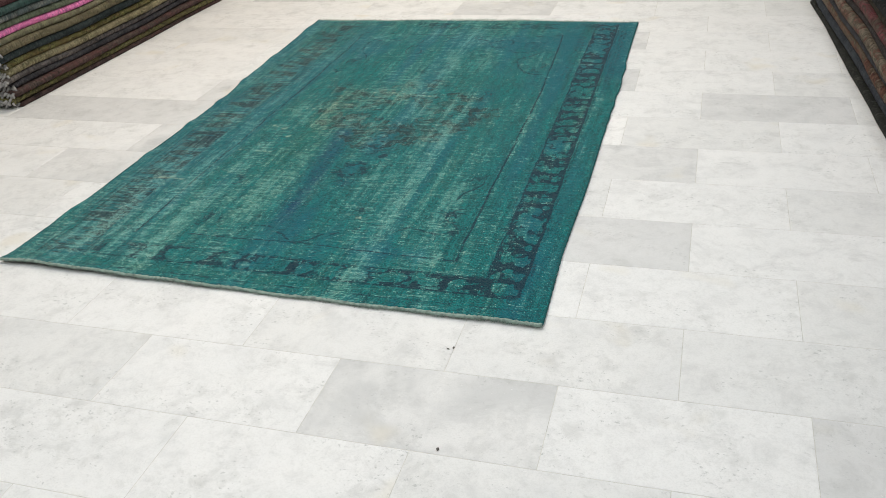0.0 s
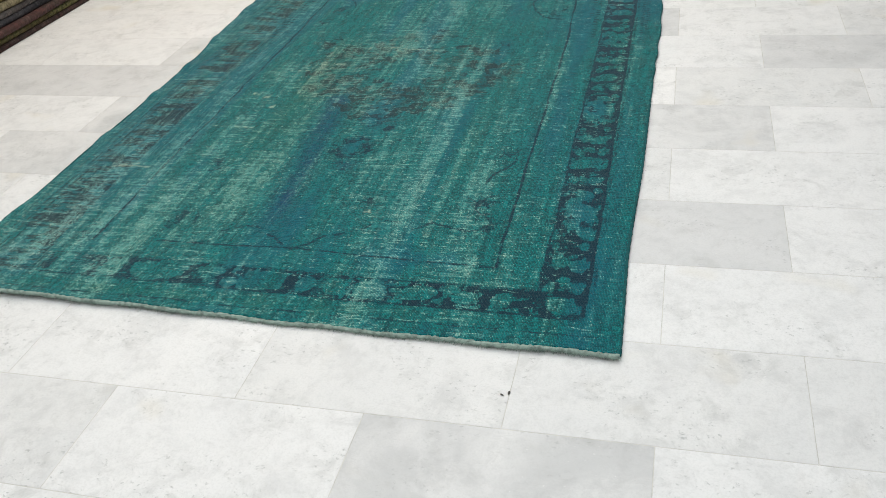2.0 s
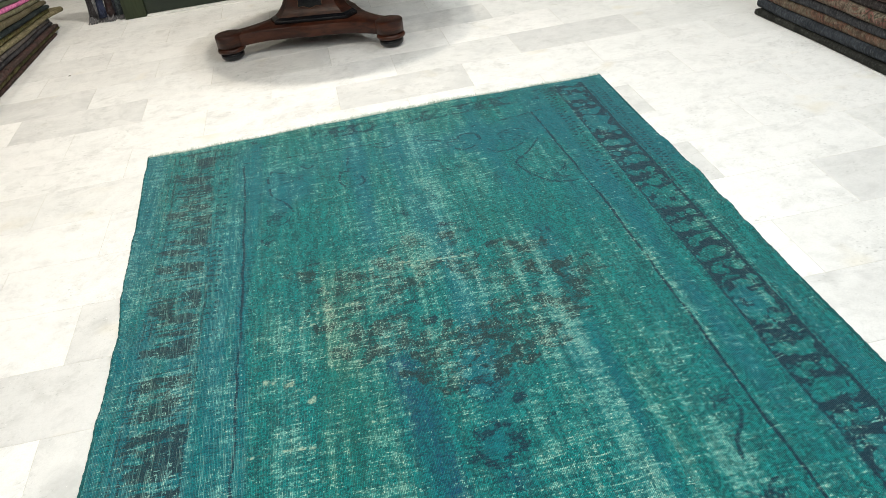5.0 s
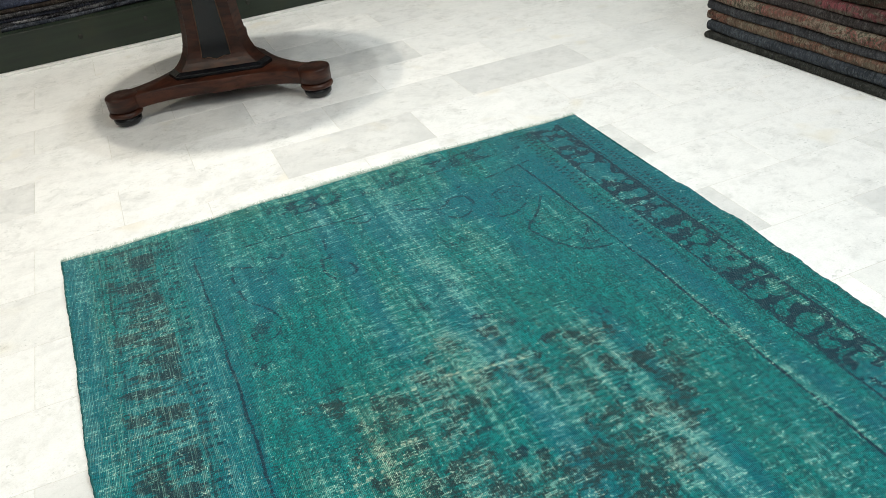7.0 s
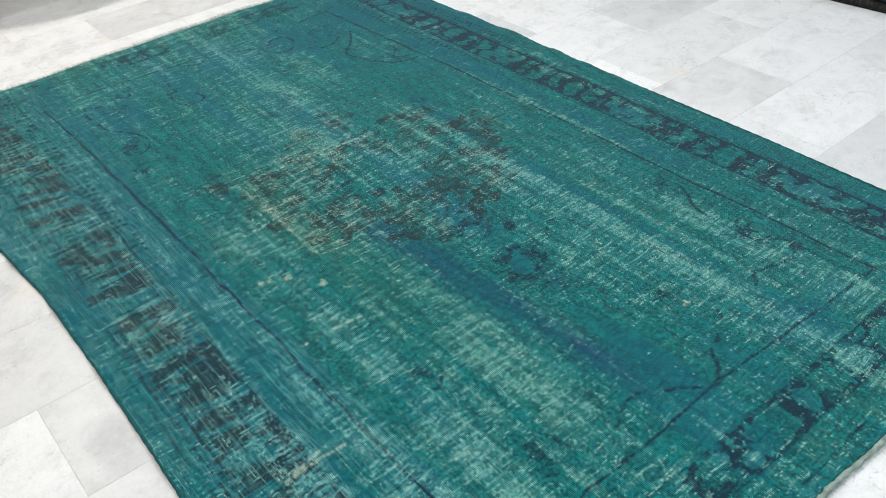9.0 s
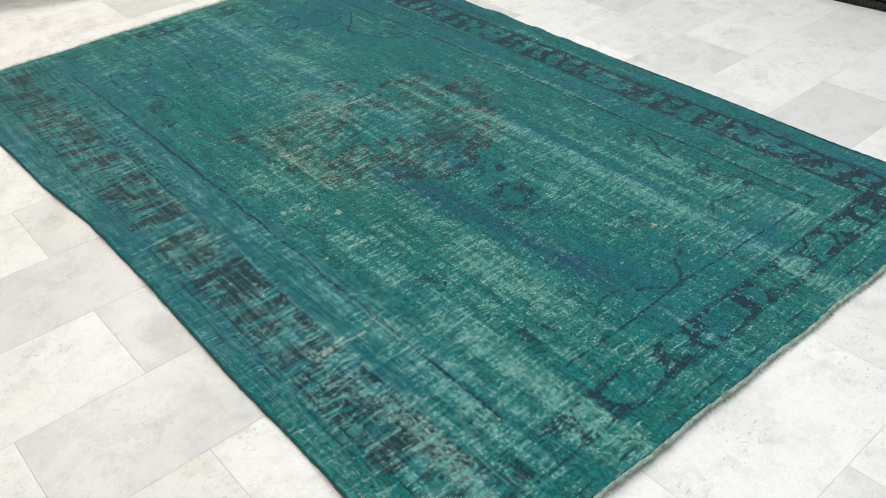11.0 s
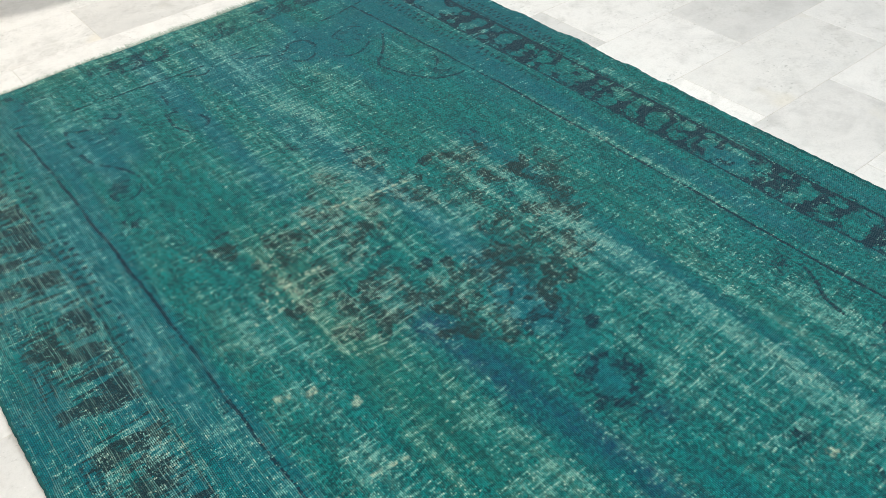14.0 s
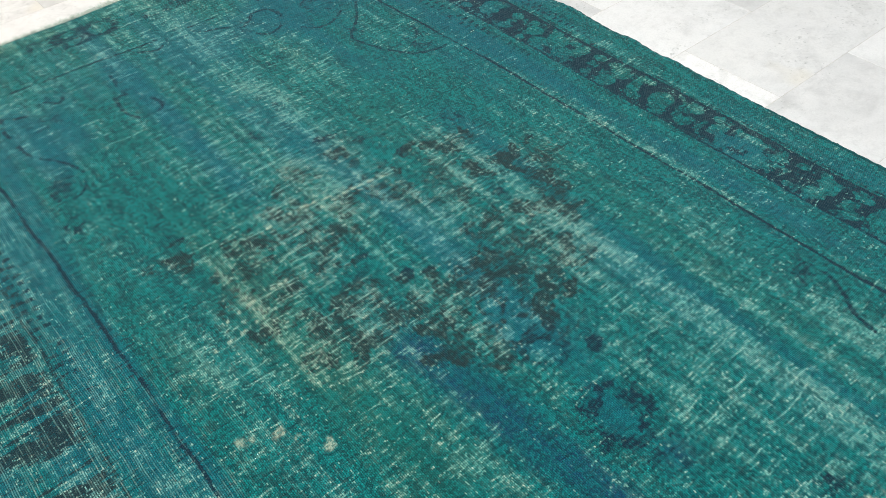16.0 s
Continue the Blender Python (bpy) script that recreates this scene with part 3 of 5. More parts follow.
# dark bars of the left border: centre and half sizes
BARS_FAR = (
    (-0.657, 1.241, 0.05, 0.035), (-0.654, 0.989, 0.045, 0.03), (-0.70, 1.09, 0.05, 0.03), (-0.676, 0.857, 0.06, 0.022), (-0.762, 0.814, 0.03, 0.022), (-0.681, 0.674, 0.05, 0.020),
    (-0.638, 0.592, 0.03, 0.030), (-0.645, 0.75, 0.03, 0.030), (-0.675, 0.437, 0.055, 0.026), (-0.738, 0.553, 0.05, 0.014), (-0.742, 0.438, 0.03, 0.020), (-0.642, 0.256, 0.035, 0.045),
    (-0.671, 0.141, 0.05, 0.022), (-0.739, 0.216, 0.04, 0.030), (-0.687, 0.081, 0.07, 0.014), (-0.707, -0.006, 0.065, 0.022), (-0.645, 0.010, 0.03, 0.035), (-0.755, 0.005, 0.03, 0.014),
)
BARS_NEAR = (
    (-0.660, -0.150, 0.04, 0.024), (-0.678, -0.215, 0.025, 0.035), (-0.735, -0.140, 0.03, 0.020), (-0.695, -0.258, 0.03, 0.024), (-0.644, -0.352, 0.03, 0.034), (-0.685, -0.405, 0.06, 0.038),
    (-0.640, -0.450, 0.04, 0.030), (-0.723, -0.470, 0.04, 0.026), (-0.715, -0.549, 0.05, 0.022), (-0.657, -0.544, 0.03, 0.022), (-0.735, -0.615, 0.035, 0.024), (-0.640, -0.675, 0.03, 0.030),
    (-0.715, -0.748, 0.05, 0.020), (-0.670, -0.765, 0.035, 0.024), (-0.70, -0.90, 0.05, 0.03), (-0.66, -1.02, 0.04, 0.04), (-0.71, -1.10, 0.05, 0.03), (-0.64, -1.20, 0.03, 0.04),
)
# dark figures of the medallion
MEDAL_EAST = (
    (0.434, 0.034), (0.46, 0.045), (0.35, 0.046), (0.434, -0.105), (0.46, -0.08), (0.354, -0.127), (0.407, -0.201), (0.274, -0.103), (0.278, 0.003), (0.295, 0.096), (0.342, 0.188), (0.415, 0.161),
    (0.508, -0.006), (0.326, -0.269), (0.262, -0.181), (0.301, -0.216), (0.167, -0.185), (0.218, -0.245), (0.254, -0.307), (0.115, -0.174), (0.118, -0.24), (0.211, -0.338), (0.163, -0.387), (0.242, -0.327),
    (0.195, 0.106), (0.137, 0.142), (0.19, 0.184), (0.05, -0.345),
)
MEDAL_WEST = (
    (0.065, -0.185), (0.002, -0.19), (-0.059, -0.121), (-0.059, -0.194), (-0.099, -0.099), (0.01, -0.25), (-0.031, 0.185), (-0.071, 0.23), (-0.002, 0.093), (0.06, 0.153), (0.042, 0.312), (0.153, 0.316),
    (-0.203, 0.123), (-0.235, 0.031), (-0.159, 0.031), (-0.073, 0.034), (-0.065, 0.103), (-0.138, 0.185), (-0.18, 0.177), (-0.306, 0.246), (0.025, -0.252), (-0.02, -0.31), (-0.25, -0.04), (-0.17, -0.11),
    (-0.28, 0.07), (-0.13, -0.19), (-0.22, -0.16), (0.039, -0.389),
)
# scrolls of the four corners
CURLS_NEAR_RIGHT = (
    ((0.60, -0.657), (0.618, -0.61), (0.648, -0.62), (0.655, -0.66), (0.635, -0.71), (0.601, -0.759), (0.587, -0.821)),
    ((0.667, -0.80), (0.64, -0.86), (0.60, -0.90), (0.586, -0.955), (0.62, -0.985), (0.645, -1.02), (0.60, -1.06), (0.54, -1.052), (0.48, -1.03)),
    ((0.48, -1.03), (0.435, -1.067), (0.40, -1.045), (0.373, -1.036), (0.321, -1.032), (0.295, -1.07), (0.265, -1.085), (0.23, -1.108), (0.19, -1.119), (0.155, -1.16), (0.115, -1.19)),
    ((0.278, -1.148), (0.27, -1.117), (0.265, -1.075)),
)
CURLS_NEAR_LEFT = (
    ((0.083, -1.173), (0.045, -1.14), (0.0, -1.12), (-0.029, -1.093), (-0.083, -1.105), (-0.126, -1.125)),
    ((-0.313, -1.115), (-0.273, -1.136), (-0.235, -1.10), (-0.245, -1.055), (-0.30, -1.03)),
    ((-0.33, -0.72), (-0.35, -0.76), (-0.33, -0.80), (-0.30, -0.78)),
)
CURLS_FAR_RIGHT = (
    ((0.149, 1.135), (0.19, 1.06), (0.25, 1.03), (0.283, 0.99), (0.322, 0.917), (0.375, 0.925), (0.41, 0.969), (0.405, 1.03), (0.35, 1.043), (0.32, 1.0)),
    ((0.405, 1.02), (0.415, 0.93), (0.43, 0.86), (0.47, 0.835), (0.517, 0.847), (0.578, 0.897), (0.60, 0.95), (0.577, 0.994), (0.53, 1.005), (0.485, 0.985), (0.475, 0.94)),
    ((0.64, 0.93), (0.60, 0.86), (0.55, 0.79), (0.494, 0.732), (0.504, 0.66), (0.53, 0.59), (0.563, 0.54), (0.61, 0.515), (0.664, 0.51)),
    ((0.51, 0.77), (0.56, 0.70), (0.63, 0.69), (0.65, 0.64), (0.62, 0.60)),
)
CURLS_FAR_LEFT = (
    ((-0.407, 1.031), (-0.42, 0.98), (-0.418, 0.93), (-0.409, 0.839), (-0.38, 0.785), (-0.355, 0.754), (-0.335, 0.70), (-0.342, 0.64), (-0.37, 0.605), (-0.41, 0.608), (-0.42, 0.65)),
    ((-0.407, 1.031), (-0.35, 1.00), (-0.298, 1.034), (-0.26, 1.00), (-0.225, 1.063)),
    ((-0.108, 1.04), (-0.108, 0.983), (-0.14, 0.93), (-0.152, 0.878), (-0.145, 0.81), (-0.11, 0.775), (-0.061, 0.798), (-0.07, 0.85)),
    ((-0.42, 0.60), (-0.43, 0.55), (-0.44, 0.50)),
    ((0.0, 1.09), (0.05, 1.06), (0.10, 1.09), (0.15, 1.13)),
)
LEAF_SPOTS = (
    (0.635, -0.645, 0.055), (0.60, -0.93, 0.07), (0.62, -1.03, 0.06), (0.263, -0.925, 0.035), (0.294, -0.931, 0.04), (0.29, 1.0, 0.05), (0.52, 0.94, 0.06), (0.60, 0.58, 0.06), (-0.39, 0.66, 0.05),
    (-0.33, 0.93, 0.05), (-0.33, -0.74, 0.03), (-0.28, -1.07, 0.05), (-0.12, 0.90, 0.06), (0.45, 0.24, 0.05), (0.238, -0.579, 0.035), (0.24, 0.80, 0.05), (-0.42, 0.50, 0.04), (0.129, 0.60, 0.07), (0.07, 0.52, 0.06),
)
# worn streaks: centre, half sizes, strength
WORN_COLUMNS = (
    (0.388, -0.55, 0.026, 0.85, 0.46), (-0.13, -0.72, 0.035, 0.35, 0.34), (-0.22, -1.0, 0.035, 0.35, 0.36), (-0.38, -1.02, 0.045, 0.45, 0.42), (0.56, -0.75, 0.030, 0.55, 0.42), (0.678, -1.38, 0.028, 0.14, 0.70),
    (0.390, -1.36, 0.036, 0.16, 0.75), (-0.36, -1.33, 0.07, 0.16, 0.4), (0.700, -0.28, 0.012, 0.70, 0.80), (-0.56, 0.4, 0.030, 0.8, 0.45), (-0.55, -0.6, 0.05, 0.4, 0.35), (0.27, -1.25, 0.03, 0.2, 0.3),
    (0.02, -0.95, 0.022, 0.35, 0.3), (0.48, -0.5, 0.018, 0.6, 0.3),
    (0.20, 0.75, 0.028, 0.40, 0.45), (0.37, 0.70, 0.022, 0.40, 0.40), (-0.15, 0.60, 0.035, 0.35, 0.40),
)
WORN_PATCHES = (
    (0.16, -0.03, 0.11, 0.11, 0.50), (0.01, 0.22, 0.15, 0.06, 0.50), (-0.25, -0.03, 0.14, 0.09, 0.40), (-0.30, -0.18, 0.10, 0.08, 0.5), (-0.35, -0.49, 0.12, 0.06, 0.45), (-0.27, -0.85, 0.12, 0.15, 0.35),
    (0.30, -0.35, 0.06, 0.2, 0.30), (0.28, -0.66, 0.10, 0.10, 0.35), (0.35, -0.90, 0.12, 0.14, 0.40), (0.53, -1.05, 0.08, 0.05, 0.55), (0.1, 1.38, 0.9, 0.05, 0.45), (-0.55, -0.95, 0.25, 0.4, 0.30), (-0.69, -0.50, 0.05, 0.04, 0.4),
    (-0.45, -1.2, 0.35, 0.25, 0.2), (0.20, 0.67, 0.12, 0.08, 0.3), (0.08, 0.40, 0.18, 0.10, 0.35), (-0.72, 0.3, 0.09, 1.0, 0.15),
)
FULL_PILE = (
    (0.098, -0.61, 0.06, 0.06, 0.6), (0.07, -1.0, 0.05, 0.3, 0.55), (0.19, -1.0, 0.04, 0.2, 0.3), (0.985, 0.0, 0.05, 1.6, 0.45), (0.755, -0.1, 0.05, 1.4, 0.16), (-0.30, 0.48, 0.13, 0.22, 0.35), (0.50, 0.45, 0.12, 0.25, 0.28),
    (0.100, -1.335, 0.05, 0.03, 0.7), (-0.04, -0.55, 0.035, 0.35, 0.45), (0.52, 0.95, 0.12, 0.14, 0.3), (0.87, -0.66, 0.04, 0.03, 0.5), (-0.38, 0.2, 0.08, 0.2, 0.3), (-0.33, 0.85, 0.14, 0.2, 0.25),
)
SCUFFS = (
    ((-0.36, -0.02), (-0.28, -0.01), (-0.20, 0.005)), ((-0.31, 0.03), (-0.24, 0.045), (-0.16, 0.05)), ((-0.13, 0.205), (-0.03, 0.215), (0.06, 0.20)), ((0.02, 0.185), (0.10, 0.19), (0.20, 0.175)),
    ((-0.47, -0.49), (-0.38, -0.49), (-0.31, -0.50)), ((0.22, -0.97), (0.26, -0.975), (0.30, -0.99)), ((-0.56, -0.79), (-0.63, -0.785), (-0.70, -0.79)),
)


def figures(across, along, shapes, ragged):
    """Pale figures with ragged outlines, 1 inside."""
    leaf = np.zeros(across.shape)
    for at, aside, long, wide in shapes:
        near = np.abs(along - at) < 2.0 * long
        d = np.hypot((across[near] - aside) / wide, (along[near] - at) / long) + ragged[near]
        leaf[near] = np.maximum(leaf[near], 1 - step(d, 0.88, 1.04))
    return leaf


def two_lines(across):
    return np.maximum(1 - step(np.abs(across - 1.0), 0.05, 0.13), 0.8 * (1 - step(np.abs(across + 1.0), 0.04, 0.10)))


def border_ink(X, Y, WX, WY, broken):
    """The dark ground of the four borders."""
    fray = fractal(X * 46, Y * 30, 401, 3) - 0.5
    ends = step(WY, N_BORDER0 - 0.004, N_BORDER0) * (1 - step(WY, F_BORDER0, F_BORDER0 + 0.004))
    sides = step(WX, L_BORDER0, L_BORDER0 + 0.006) * (1 - step(WX, R_BORDER0 - 0.006, R_BORDER0))

    # right: rosettes every 0.62 m or so, palmettes between them
    a = (WX - (R_BORDER0 + R_BORDER1) / 2) / ((R_BORDER0 - R_BORDER1) / 2)
    turn = np.interp(Y, (-1.97, -1.352, -0.664, -0.066, 0.573, 1.20, 1.82), (-3, -2, -1, 0, 1, 2, 3))
    local = (turn - np.ceil(turn - 0.06)) * 0.62
    sway = 0.018 * (fractal(X * 14, Y * 14, 411, 2) - 0.5)
    leaf = figures(a + 12 * sway, local + sway, REPEAT, 0.55 * fray)
    free = step(fractal(X * 40, Y * 42, 421, 3), 0.60, 0.66)
    rubbed = step(fractal(X * 20, Y * 26, 431, 3), 0.54, 0.72)
    band = 1 - step(np.abs(a), 0.93, 1.0)
    dense = np.zeros(X.shape)
    for at, half in ((0.050, 0.016), (-0.050, 0.017), (-0.125, 0.020), (-0.195, 0.012), (-0.395, 0.034), (-0.500, 0.018), (-0.570, 0.017)):
        dense = np.maximum(dense, np.exp(-(((local + sway - at) / half) ** 2)))
    dense = step(0.46 + 0.45 * dense + 0.9 * fray + 0.12 * np.abs(a), 0.40, 0.62)
    ground = band * dense * (1 - np.maximum(leaf, 0.6 * free)) * (0.84 - 0.22 * rubbed)
    ink = np.maximum(ground, 0.80 * two_lines(a)) * ends
    ink = np.maximum(ink, 0.45 * (1 - step(np.abs(WX - R_OUT - 0.004), 0.002, 0.006)) * ends * step(broken, 0.4, 0.5))

    # left: bars across, worn to shreds
    bars = np.zeros(X.shape)
    for cx, cy, rx, ry in BARS_FAR + BARS_NEAR:
        bars = np.maximum(bars, blob(X, Y + 0.15 * (X - cx), cx, cy, 1.25 * rx, 1.35 * ry))
    shreds = fractal(X * 18, Y * 95, 441, 3)
    inner = step(X, L_BORDER0 - 0.030, L_BORDER0) * (1 - step(X, L_BORDER1 - 0.008, L_BORDER1 + 0.004))
    left = 0.82 * step(bars + 2.1 * (shreds - 0.5), 0.08, 0.60) * inner
    thin_bars = step(fractal(X * 11, Y * 60, 451, 2), 0.55, 0.66) * step(shreds, 0.36, 0.52) * inner
    left = np.maximum(left, 0.60 * thin_bars)
    wander = 0.010 * np.sin(3.1 * Y + 0.8)
    left = np.maximum(left, 0.60 * (1 - step(np.abs(WX - L_BORDER1 - wander), 0.002, 0.007)) * step(broken, 0.30, 0.46))
    for off, strength in ((0.0, 0.60), (-0.022, 0.55), (-0.045, 0.35)):
        left = np.maximum(left, strength * (1 - step(np.abs(WX - L_BORDER0 - off - 0.6 * wander), 0.002, 0.006)) * step(broken, 0.34, 0.5))
    ink = np.maximum(ink, left * ends)

    # near end
    slope = -0.020 * (X - 0.4)
    a = -(WY - (N_BORDER0 + N_BORDER1) / 2 - slope) / ((N_BORDER1 - N_BORDER0) / 2)
    leaf = figures(a + 10 * sway, WX, NEAR_FIGURES, 0.55 * fray)
    rubbed = step(fractal(X * 26, Y * 12, 461, 3), 0.44, 0.64)
    free = step(fractal(X * 40, Y * 42, 471, 3), 0.52, 0.60)
    band = 1 - step(np.abs(a), 0.90, 1.0)
    faint = 0.66 + 0.18 * step(X, -0.1, 0.2)
    near = np.maximum(band * (1 - np.maximum(leaf, 0.9 * free)) * (1 - 0.5 * rubbed), 0.85 * two_lines(a) * (1 - 0.3 * rubbed)) * faint
    ink = np.maximum(ink, near * sides)

    # far end, almost rubbed away
    a = (WY - (F_BORDER0 + F_BORDER1) / 2) / ((F_BORDER0 - F_BORDER1) / 2)
    local = (X + 0.02) / 0.62
    local = (local - np.ceil(local - 0.06)) * 0.62
    leaf = figures(a, local, REPEAT, 0.6 * fray)
    rubbed = step(fractal(X * 16, Y * 9, 481, 3), 0.36, 0.62)
    band = 1 - step(np.abs(a), 0.90, 1.0)
    far = np.maximum(band * (1 - leaf) * (0.52 - 0.42 * rubbed), 0.35 * two_lines(a) * (1 - 0.6 * rubbed))
    return np.maximum(ink, far * sides), ends


def guard_ink(WX, WY, Y, broken, ends):
    """Thin lines round the field and small dashes in the guard stripes."""
    keep = 0.55 + 0.45 * step(broken, 0.30, 0.48)
    ink = near_line(WX, WY, ((R_LINE + 0.006, N_LINE - 0.014), (R_LINE, -0.6), (R_LINE + 0.004, 0.2), (R_LINE - 0.03, F_LINE)), 0.0058) * keep
    ink = np.maximum(ink, 0.9 * near_line(WX, WY, ((-0.512, N_LINE), (-0.508, -0.5), (-0.498, 0.3), (-0.510, F_LINE)), 0.0055) * keep)
    ink = np.maximum(ink, 0.66 * near_line(WX, WY, ((-0.30, -1.192), (-0.06, -1.192), (0.14, -1.185), (0.32, -1.198), (R_LINE + 0.006, -1.214)), 0.0055) * keep)
    ink = np.maximum(ink, 0.6 * near_line(WX, WY, ((-0.656, 1.165), (-0.436, 1.147), (-0.218, 1.125), (0.115, 1.11), (0.448, 1.10), (0.704, 1.139)), 0.006) * step(broken, 0.36, 0.5))
    ink = np.maximum(ink, 0.5 * near_line(WX, WY, ((-0.7, -1.437), (0.3, -1.447), (1.0, -1.452)), 0.005) * step(broken, 0.36, 0.48))
    dash = step(np.sin(Y * 2 * np.pi / 0.026), 0.0, 0.5) * (1 - step(np.abs(WX - 0.785), 0.006, 0.011)) * step(Y, 0.1, 0.5)
    dash += step(np.sin(Y * 2 * np.pi / 0.026 + 2.5), 0.0, 0.5) * (1 - step(np.abs(WX - 0.763), 0.006, 0.011)) * step(Y, 0.3, 0.7)
    dash += step(np.sin(Y * 2 * np.pi / 0.022), 0.0, 0.5) * (1 - step(np.abs(WX - 0.972), 0.005, 0.010)) * step(Y, 0.1, 0.4)
    dash += step(np.sin(Y * 2 * np.pi / 0.022 + 2.5), 0.0, 0.5) * (1 - step(np.abs(WX - 0.990), 0.005, 0.010)) * step(Y, 0.2, 0.5)
    for gx in (-0.578, -0.600):
        dash += step(np.sin(Y * 2 * np.pi / 0.030 + 40 * gx), 0.0, 0.5) * (1 - step(np.abs(WX - gx), 0.005, 0.011)) * step(Y, -0.2, 0.3)
    return np.maximum(ink, 0.66 * np.minimum(dash, 1) * ends * step(broken, 0.28, 0.45))


def rug_design(X, Y):
    """Fields of the woven pattern: ink (dark figures), brown (how brown the ink is), wear (bared pale threads), tone (blue - to olive +)."""
    WX = X + 0.010 * (fractal(X * 9, Y * 9, 3, 2) - 0.5)
    WY = Y + 0.010 * (fractal(X * 9 + 40, Y * 9, 5, 2) - 0.5)
    fray = fractal(X * 130, Y * 60, 11, 2)
    broken = fractal(X * 22, Y * 22, 21, 3)
    blotch = fractal(X * 5, Y * 5, 31, 3)
    brown = np.zeros(X.shape)
    ink, ends = border_ink(X, Y, WX, WY, broken)
    ink = np.maximum(ink, guard_ink(WX, WY, Y, broken, ends))

    thin = np.zeros(X.shape)
    for c in CURLS_NEAR_RIGHT + CURLS_NEAR_LEFT + CURLS_FAR_RIGHT + CURLS_FAR_LEFT:
        thin = np.maximum(thin, near_line(WX, WY, c, 0.0075))
    leaves = np.zeros(X.shape)
    for k, (cx, cy, r) in enumerate(LEAF_SPOTS):
        leaves = np.maximum(leaves, blob(X, Y, cx, cy, r, r) * step(fractal(X * 45, Y * 45, 900 + 7 * k, 2), 0.50, 0.60))
    ink = np.maximum(ink, 0.56 * thin * (0.15 + 0.85 * step(broken, 0.34, 0.52)))
    ink = np.maximum(ink, 0.52 * leaves)

    # medallion: a ragged ring of small leaf-shaped figures, dark brown and black
    sx = X + 0.030 * (fractal(X * 16, Y * 16, 501, 3) - 0.5)
    sy = Y + 0.030 * (fractal(X * 16 + 9, Y * 16, 511, 3) - 0.5)
    medal_ink, soft = np.zeros(X.shape), np.zeros(X.shape)
    lace = fractal(X * 52, Y * 52, 521, 3)
    chips = fractal(X * 85, Y * 60, 531, 2)
    dice = np.random.RandomState(7)
    for cx, cy in MEDAL_EAST + MEDAL_WEST:
        soft = np.maximum(soft, blob(X, Y, cx, cy, 0.085, 0.07))
        near = np.hypot(X - cx, Y - cy) < 0.13
        x, y, rag = sx[near], sy[near], 1.5 * (lace[near] - 0.5) + 0.7 * (chips[near] - 0.5)
        for k in range(4):
            ox, oy = (0, 0.004) if k == 0 else dice.normal(0, 0.034, 2)
            rx, ry, turn = dice.uniform(0.016, 0.034), dice.uniform(0.010, 0.020), dice.uniform(0, 3.14)
            if k == 0:
                rx, ry = 0.034, 0.026
            lx, ly = x - cx - ox, y - cy - oy
            c, s = math.cos(turn), math.sin(turn)
            q = np.hypot((c * lx + s * ly) / rx, (c * ly - s * lx) / ry) + rag
            medal_ink[near] = np.maximum(medal_ink[near], dice.uniform(0.40, 0.68) * (1 - step(q, 0.70, 1.25)))
    medal_ink = np.maximum(medal_ink, 0.34 * np.sqrt(soft) * step(lace + 0.5 * (chips - 0.5), 0.46, 0.66))
    medal_ink = np.maximum(medal_ink, 0.70 * step(blob(sx, sy, 0.44, 0.038, 0.045, 0.022) + 0.6 * (chips - 0.5), 0.3, 0.6))
    ink = np.maximum(ink, medal_ink)
    brown = np.maximum(brown, step(soft + 0.5 * (blotch - 0.5), 0.15, 0.6))
    brown = np.maximum(brown, 0.7 * step(-X, 0.58, 0.62) * (0.4 + blotch))
    # pendants
    for cx, cy, rx, ry in ((0.100, -0.612, 0.060, 0.060), (0.102, -0.430, 0.034, 0.036), (0.099, -0.357, 0.034, 0.034), (0.102, -0.285, 0.026, 0.026)):
        d = np.hypot((X - cx) / rx, (Y - cy) / ry) + 0.8 * (fractal(X * 40, Y * 40, 141, 3) - 0.5)
        ring = step(d, 0.62, 0.84) * (1 - step(d, 1.0, 1.5)) * (0.45 + 0.55 * step(lace, 0.40, 0.56))
        ink = np.maximum(np.where(d < 0.72, ink * 0.15, ink), 0.62 * ring)
    tail = blob(X, Y, 0.118, -0.715, 0.045, 0.045) * step(lace, 0.46, 0.58)
    ink = np.maximum(ink, 0.75 * tail)
    brown *= 1 - step(np.hypot((X - 0.11) / 0.12, (Y + 0.6) / 0.3), 1.0, 0.6) * 0.7

    # navy stains that follow the warp
    stain = blob(X, Y, -0.72, -0.20, 0.07, 0.10) + blob(X, Y, -0.69, -0.45, 0.08, 0.12) + 0.5 * blob(X, Y, -0.30, -0.85, 0.04, 0.14) + 0.9 * blob(X, Y, -0.70, -0.85, 0.06, 0.16) + 0.8 * blob(X, Y, 0.83, -1.0, 0.05, 0.10) + 0.7 * blob(X, Y, -0.56, -1.15, 0.06, 0.12)
    ink = np.maximum(ink, step(stain * (0.4 + blotch), 0.30, 0.8) * 0.55 * step(broken, 0.36, 0.60))

    # abrash: bands that run the length of the rug
    band = fractal(X * 8, Y * 0.45 + 3, 151, 3)
    fine = fractal(X * 40, Y * 1.3 + 9, 161, 3)
    wear = 0.32 + 0.50 * (band - 0.5) + 0.80 * (fine - 0.5) + 0.50 * (blotch - 0.5)
    wear += 0.12 * step(-Y, 0.1, 1.0) + 0.20 * step(-X, 0.60, 0.66) + 0.05 * step(Y, 0.45, 0.9)
